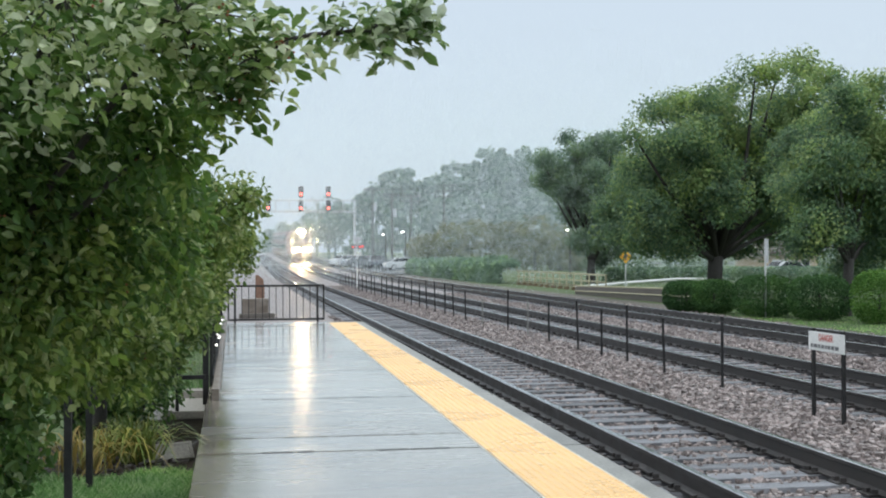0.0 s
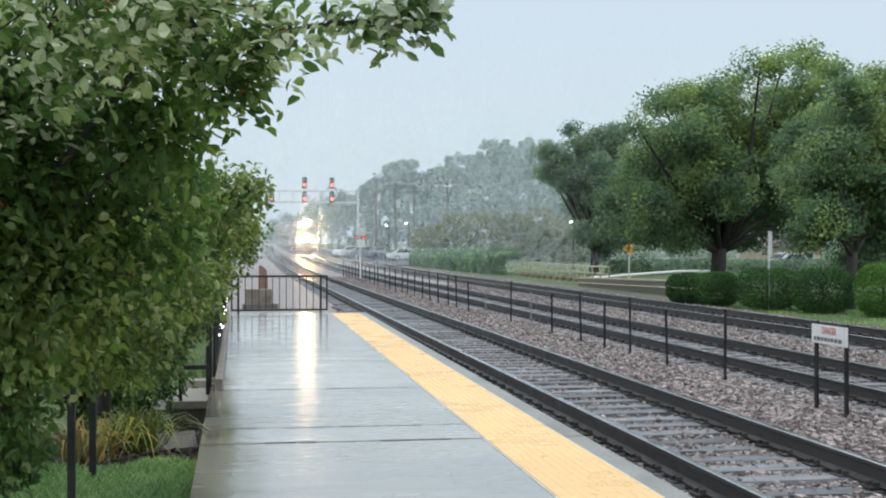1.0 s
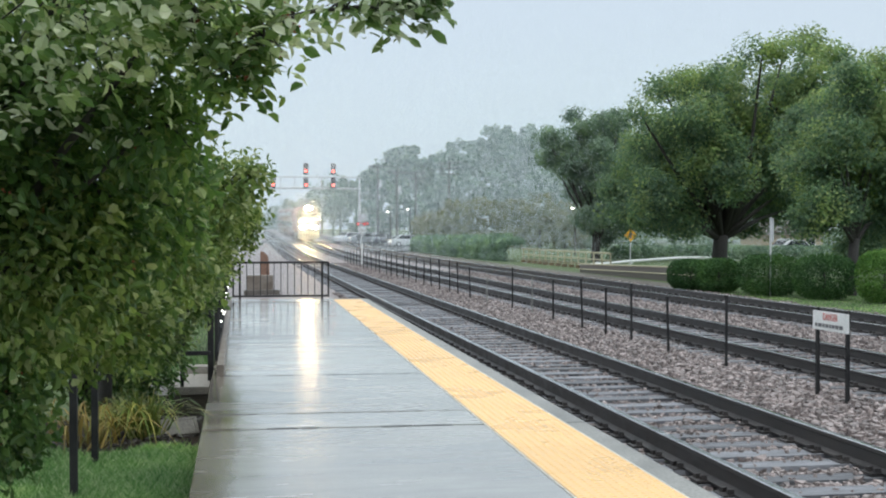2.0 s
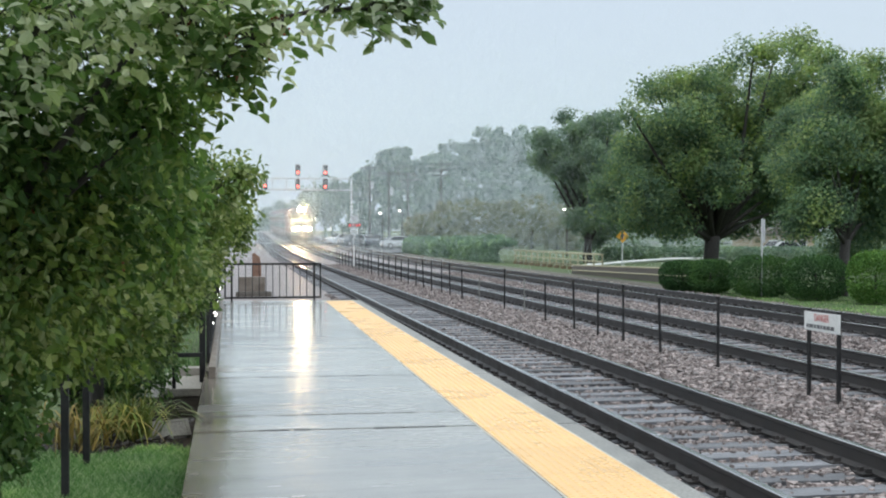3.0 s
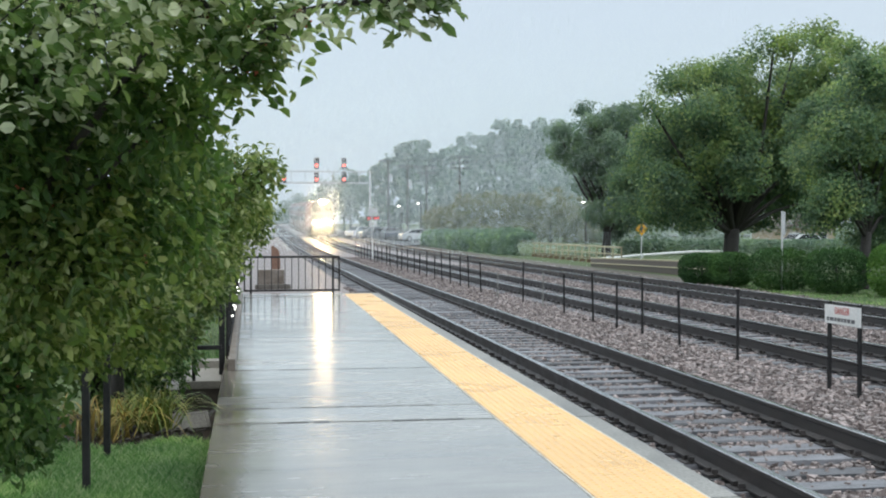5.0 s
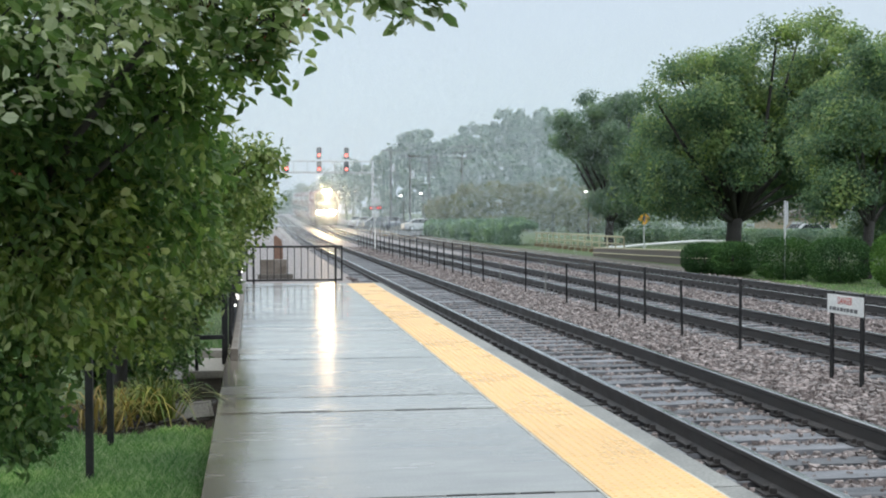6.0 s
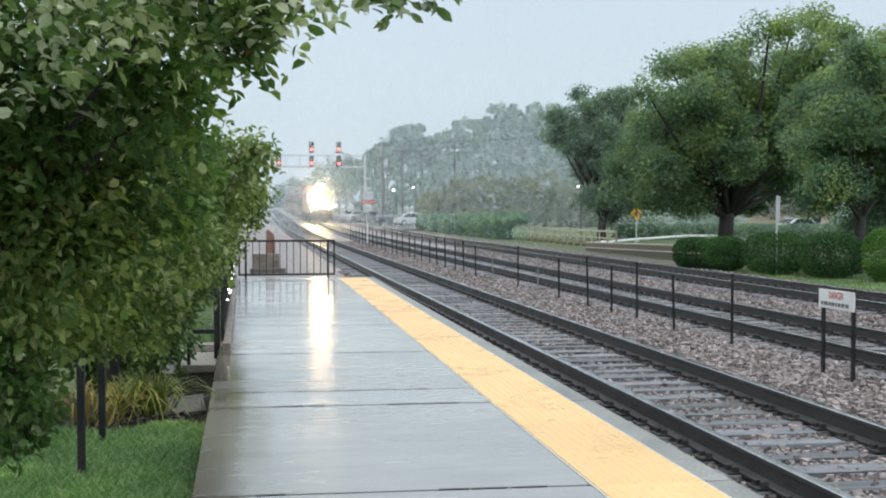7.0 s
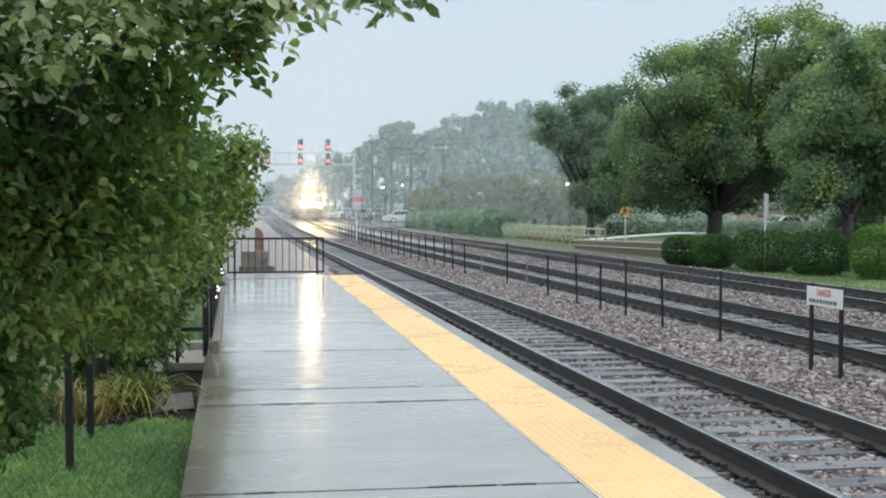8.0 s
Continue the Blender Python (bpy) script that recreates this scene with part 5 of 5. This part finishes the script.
# ---- cars ----
def make_car(name, x, y, z, turn, paint, label):
    c = thing(name, x, y, z, label, "car", "parked cars", turn)
    bm = bmesh.new()
    side = [(-2.2, 0.25), (2.2, 0.25), (2.28, 0.55), (2.15, 0.82), (1.25, 0.92), (-1.9, 0.95), (-2.22, 0.85), (-2.25, 0.5)]
    extrude_outline(bm, side, -0.88, 0.88)
    bmesh.ops.bevel(bm, geom=list(bm.edges), offset=0.07, segments=3, affect="EDGES")
    part("body", bm, paint, c, smooth=False)
    bm = bmesh.new()
    roof = [(-1.85, 0.93), (1.15, 0.9), (0.45, 1.40), (-0.1, 1.47), (-1.1, 1.43)]
    extrude_outline(bm, roof, -0.74, 0.74)
    bmesh.ops.bevel(bm, geom=list(bm.edges), offset=0.06, segments=3, affect="EDGES")
    cabin = part("cabin", bm, paint, c)
    for s in (-1, 1):
        bm = bmesh.new()
        extrude_outline(bm, [(-1.5, 0.98), (0.9, 0.96), (0.36, 1.34), (-0.95, 1.36)], s * 0.742 - 0.005, s * 0.742 + 0.005)
        part("side_window", bm, GLASS_DARK, cabin)
    for x0, x1, z0, z1 in ((0.55, 1.02, 1.35, 1.0), (-1.18, -1.68, 1.40, 1.02)):
        bm = bmesh.new()
        v = [bm.verts.new(p) for p in ((x0 + 0.03 * (1 if x0 > 0 else -1), -0.62, z0), (x0 + 0.03 * (1 if x0 > 0 else -1), 0.62, z0),
                                       (x1 + 0.06 * (1 if x0 > 0 else -1), 0.66, z1), (x1 + 0.06 * (1 if x0 > 0 else -1), -0.66, z1))]
        bm.faces.new(v)
        bmesh.ops.solidify(bm, geom=list(bm.faces), thickness=0.01)
        part("windscreen", bm, GLASS_DARK, cabin)
    for wx in (-1.35, 1.4):
        for s in (-1, 1):
            w = part("wheel", tube(bmesh.new(), [(wx, s * 0.70, 0.32), (wx, s * 0.90, 0.32)], 0.32, 16), TYRE, c)
            part("rim", tube(bmesh.new(), [(wx, s * 0.895, 0.32), (wx, s * 0.915, 0.32)], 0.2, 12), GREY_STEEL, w)
    for s in (-1, 1):
        part("headlight", a_box(2.18, 2.26, s * 0.62 - 0.16, s * 0.62 + 0.16, 0.62, 0.76, bevel=0.02), GREY_STEEL, c)
    return c


make_car("parked_car", 18.5, 129, grade(129) - 0.12, 8, CAR_WHITE, "white parked car at the car park edge")
make_car("parked_car", 16.6, 139, grade(139) - 0.12, 80, CAR_DARK, "dark parked car in the car park")
make_car("parked_car", 14.9, 143, grade(143) - 0.12, 20, CAR_SILVER, "silver parked car in the car park")
make_car("parked_car", 17.5, 146, grade(146) - 0.12, 14, CAR_SILVER, "silver parked car in the car park")
make_car("parked_car", 13.6, 148, grade(148) - 0.12, 40, CAR_WHITE, "white parked car in the car park")
make_car("parked_car", 21.3, 136, grade(136) - 0.12, 10, CAR_DARK, "dark parked car in the car park")
make_car("parked_car", 43.4, 84.5, -0.1, 15, CAR_WHITE, "white parked car in front of a tan house")


def house():
    h = thing("house", 49, 98, 0.0, "small tan single storey house behind the trees", "house")
    part("wall", a_box(-2.6, 2.6, -3, 3, -0.6, 1.75), STUCCO, h)
    bm = bmesh.new()
    extrude_outline(bm, [(-3.0, 1.75), (3.0, 1.75), (0, 3.1)], -3.4, 3.4)
    part("roof", bm, ROOF, h)
    for x in (-1.4, 1.4):
        w = part("window", a_box(x - 0.45, x + 0.45, -3.06, -3.003, 0.6, 1.4, bevel=0.02), WHITE_PAINT, h)
        part("pane", a_box(x - 0.38, x + 0.38, -3.075, -3.063, 0.67, 1.33), GLASS_DARK, w)


house()


# ---- signal gantry and crossing ----
def gantry():
    y0 = 155.0
    g = thing("signal_gantry", 0, y0, grade(y0) - 0.24, "grey steel signal gantry across three tracks", "signal gantry")
    base = grade(y0) - 0.24
    zb, zt = 8.0 - base, 9.55 - base
    for x in (15.5, -1.5):
        for dy in (-0.35, 0.35):
            part("leg", a_box(x - 0.12, x + 0.12, dy - 0.1, dy + 0.1, -0.3, zt, bevel=0.02), GREY_STEEL, g)
    for z in (zb, zt):
        for dy in (-0.35, 0.35):
            part("chord", a_box(-1.7, 15.7, dy - 0.06, dy + 0.06, z - 0.07, z + 0.07, bevel=0.01), GREY_STEEL, g)
    x = -0.8
    while x < 15.4:
        part("upright", a_box(x - 0.05, x + 0.05, -0.40, -0.30, zb, zt), GREY_STEEL, g)
        x += 1.85
    part("walkway", a_box(-1.4, 15.4, -0.3, 0.3, zb + 0.08, zb + 0.13), GREY_STEEL, g)
    for sx, heads in ((3.75, (8.75,)), (8.15, (8.7, 10.6)), (11.85, (8.7, 10.6))):
        s = part("mast", a_box(sx - 0.06, sx + 0.06, -0.62, -0.5, zb, (11.3 if len(heads) > 1 else 9.7) - base), GREY_STEEL, g)
        for zc in heads:
            zc -= base
            hd = part("signal_head", a_box(sx - 0.33, sx + 0.33, -0.95, -0.63, zc - 0.75, zc + 0.8, bevel=0.12), BLACK_STEEL, g, "black signal head with a lit red lamp")
            part("red_lamp", tube(bmesh.new(), [(sx, -0.95, zc - 0.25), (sx, -1.0, zc - 0.25)], [0.19, 0.15], 14), LAMP_RED, hd, "lit red lamp")
            part("upper_lamp", tube(bmesh.new(), [(sx, -0.95, zc + 0.35), (sx, -0.97, zc + 0.35)], [0.14, 0.12], 14), GLASS_DARK, hd)


gantry()


def crossing_signal(x, y):
    g = grade(y) - 0.15
    s = thing("crossing_signal", x, y, g, "level crossing signal mast with lit red lamps", "crossing signal", "crossing signals")
    part("mast", tube(bmesh.new(), [(0, 0, -0.2), (0, 0, 3.9)], 0.06), GREY_STEEL, s)
    part("lamp_bar", a_box(-0.6, 0.6, -0.1, -0.05, 2.55, 2.62), GREY_STEEL, s)
    for dx in (-0.42, 0.42):
        b = part("backplate", tube(bmesh.new(), [(dx, -0.14, 2.6), (dx, -0.10, 2.6)], 0.28, 16), BLACK_STEEL, s)
        part("red_lamp", tube(bmesh.new(), [(dx, -0.16, 2.6), (dx, -0.145, 2.6)], 0.13, 14), CROSSING_RED, b, "lit red lamp")
    for a in (40, -40):
        bm = a_box(-0.6, 0.6, -0.09, -0.06, -0.09, 0.09)
        bmesh.ops.rotate(bm, verts=bm.verts, matrix=Matrix.Rotation(radians(a), 3, "Y"))
        part("crossbuck", bm, GREY_STEEL, s).location = (0, 0, 3.5)
    part("gate_arm", tube(bmesh.new(), [(0.2, 0, 1.0), (0.25, 0.0, 4.6)], [0.06, 0.03], 6), WHITE_PAINT, s)


crossing_signal(14.3, 141)
crossing_signal(15.6, 150)


# ---- the train ----
def locomotive():
    t = thing("locomotive", 8.64, 160, 0, "diesel locomotive with blazing headlights coming down the line", "locomotive")
    L = 17.0
    bm = bmesh.new()
    shell = [(-1.52, 1.15), (1.52, 1.15), (1.54, 3.6), (1.25, 4.45), (0.7, 4.72), (-0.7, 4.72), (-1.25, 4.45), (-1.54, 3.6)]
    extrude_outline(bm, shell, 1.1, L)
    part("hood", bm, LOCO_RED, t, "dull red painted hood")
    bm = bmesh.new()
    front = [(-1.48, 1.1), (1.48, 1.1), (1.5, 3.5), (1.2, 4.4), (0.65, 4.68), (-0.65, 4.68), (-1.2, 4.4), (-1.5, 3.5)]
    a = [bm.verts.new((x * 0.94, 0.0 if z < 2.8 else 0.25 + (z - 2.8) * 0.25, z)) for x, z in front]
    b = [bm.verts.new((x, 1.1, z)) for x, z in front]
    for k in range(8):
        bm.faces.new((a[k], a[(k + 1) % 8], b[(k + 1) % 8], b[k]))
    mid = [bm.verts.new((-1.41, 0.0, 2.8)), bm.verts.new((1.41, 0.0, 2.8))]
    bm.faces.new((a[0], a[1], mid[1], mid[0]))
    bm.faces.new((mid[0], mid[1], a[2], a[3], a[4], a[5], a[6], a[7]))
    part("cab_front", bm, LOCO_PAINT, t, "silver painted cab front")
    for x in (-0.72, 0.72):
        part("windscreen", a_box(x - 0.5, x + 0.5, 0.24, 0.30, 3.05, 3.75, bevel=0.02), GLASS_DARK, t)
    part("headlight_box", a_box(-0.55, 0.55, 0.30, 0.9, 4.24, 4.8, bevel=0.08), LOCO_PAINT, t)
    # lenses oversized and an inner lower pair added, to widen the glow
    for x, z, r in ((-0.24, 4.52, 0.23), (0.24, 4.52, 0.23), (-0.95, 1.86, 0.24), (0.95, 1.86, 0.24), (-0.35, 1.96, 0.2), (0.35, 1.96, 0.2)):
        y = -0.02 if z < 3 else 0.24
        lamp = part("headlight" if z > 3 else "ditch_light", tube(bmesh.new(), [(x, y + 0.02, z), (x, y - 0.06, z)], [r, r], 18), HEADLIGHT, t, "blazing warm white lamp")
        # visor ring added to keep side light off the cab front
        bm = bmesh.new()
        for q in range(18):
            a, b = 2 * math.pi * q / 18, 2 * math.pi * (q + 1) / 18
            ring = [(r + e, d) for e, d in ((0.006, 0.03), (0.04, 0.03), (0.04, -0.16), (0.006, -0.16))]
            va = [bm.verts.new((x + k * math.cos(a), y + d, z + k * math.sin(a))) for k, d in ring]
            vb = [bm.verts.new((x + k * math.cos(b), y + d, z + k * math.sin(b))) for k, d in ring]
            for k in range(4):
                bm.faces.new((va[k], va[(k + 1) % 4], vb[(k + 1) % 4], vb[k]))
        bmesh.ops.remove_doubles(bm, verts=bm.verts, dist=1e-5)
        part("hood", bm, LOCO_DARK, lamp)
    # drops added before the lamps, to catch their light as a halo
    rng = np.random.default_rng(77)
    n = 74000
    pts = np.stack([rng.normal(0, 2.0, n), -1.1 - 2.0 * rng.random(n), 3.1 + rng.normal(0, 1.9, n)], 1)
    pts = pts[pts[:, 2] > 0.1]
    v, f = flake_mesh(rng, pts, 0.0185)
    tagged(np_part("rain_spray", v, f, GLOW_DROPS, t, "fine drops added to make the headlight glow"), kind="stuff")
    part("pilot", a_box(-1.5, 1.5, -0.35, 0.3, 0.25, 1.1, bevel=0.08), LOCO_DARK, t)
    part("anticlimber", a_box(-1.45, 1.45, -0.5, -0.05, 1.12, 1.28, bevel=0.03), LOCO_DARK, t)
    part("coupler", a_box(-0.2, 0.2, -0.9, -0.3, 0.75, 1.0, bevel=0.05), LOCO_DARK, t)
    for x in (-1.4, -0.6, 0.6, 1.4):
        part("handrail", tube(bmesh.new(), [(x, -0.45, 1.28), (x, -0.45, 2.1)], 0.025, 6), WHITE_PAINT, t)
    part("underframe", a_box(-1.45, 1.45, 0.4, L, 0.95, 1.15), LOCO_DARK, t)
    part("fuel_tank", a_box(-1.3, 1.3, 6.2, 10.8, 0.3, 0.95, bevel=0.15), LOCO_DARK, t)
    for y in (3.2, 13.6):
        tr = part("bogie", a_box(-1.25, 1.25, y - 1.7, y + 1.7, 0.35, 0.85, bevel=0.08), LOCO_DARK, t)
        for dy in (-1.3, 1.3):
            for s in (-1, 1):
                part("wheel", tube(bmesh.new(), [(s * 0.68, y + dy, 0.5), (s * 0.82, y + dy, 0.5)], 0.5, 16), LOCO_DARK, tr)
    for y in (6, 9, 12, 15):
        part("roof_fan", tube(bmesh.new(), [(0, y, 4.7), (0, y, 4.85)], 0.5, 14), LOCO_DARK, t)
    return t


def coach():
    t = thing("passenger_coach", 8.64, 178, 0, "dull red brown double deck coach behind the locomotive", "railway coach", "coaches of the train")
    L = 25.5
    bm = bmesh.new()
    shell = [(-1.55, 0.55), (1.55, 0.55), (1.56, 4.0), (1.25, 4.7), (0.6, 4.85), (-0.6, 4.85), (-1.25, 4.7), (-1.56, 4.0)]
    extrude_outline(bm, shell, 0.0, L)
    part("body", bm, COACH_STEEL, t)
    for s in (-1, 1):
        for z in (1.75, 3.3):
            for k in range(12):
                y = 1.6 + k * 1.9
                part("window", a_box(s * 1.563 - 0.01, s * 1.563 + 0.01, y, y + 1.3, z, z + 0.75), GLASS_DARK, t)
        for z in (1.2, 2.75):
            part("band", a_box(s * 1.57 - 0.012, s * 1.57 + 0.012, 0.1, L - 0.1, z, z + 0.12), LOCO_DARK, t)
    for y in (3.5, 22.0):
        tr = part("bogie", a_box(-1.2, 1.2, y - 1.5, y + 1.5, 0.3, 0.7, bevel=0.06), LOCO_DARK, t)
        for dy in (-1.2, 1.2):
            for s in (-1, 1):
                part("wheel", tube(bmesh.new(), [(s * 0.68, y + dy, 0.46), (s * 0.82, y + dy, 0.46)], 0.46, 14), LOCO_DARK, tr)
    part("gangway", a_box(-0.5, 0.5, -0.4, 0.0, 0.9, 3.0), LOCO_DARK, t)
    return t


loco = locomotive()
coaches = [coach()]
for _ in range(2):
    coaches.append(copy_thing(coaches[0], pose(8.64, 230, 0)))


# ---- what moves ----
def front_at(t):
    """Where the train's front stands along the line."""
    return 162.5 - 2.85 * t


def motions():
    times = [0.0, 1.0, 2.0, 3.0, 4.0, 5.0, 6.0, 7.0, 8.0]
    rows = []
    for t in times:
        y = front_at(t)
        slope = math.degrees(math.atan2(grade(y + 14) - grade(y + 2), 12))
        rows.append((t, pose(8.64, y, grade(y), slope)))
    walk(loco, rows)
    for k, c in enumerate(coaches):
        rows = []
        for t in times:
            y = front_at(t) + 17.8 + k * 26.3
            slope = math.degrees(math.atan2(grade(y + 22) - grade(y + 3), 19))
            rows.append((t, pose(8.64, y, grade(y), slope)))
        walk(c, rows)
    for bough, c, r, phase in SWAYING:
        rows = []
        for k in range(21):
            t = 0.4 * k
            a = 1.6 * math.sin(2.1 * t + phase) + 0.9 * math.sin(4.7 * t + 2 * phase)
            b = 1.3 * math.sin(1.7 * t + 1.3 * phase)
            rows.append((t, pose(c.x + 0.004 * a, c.y, c.z + 0.004 * b, a, b, a * 0.5)))
        walk(bough, rows)


motions()
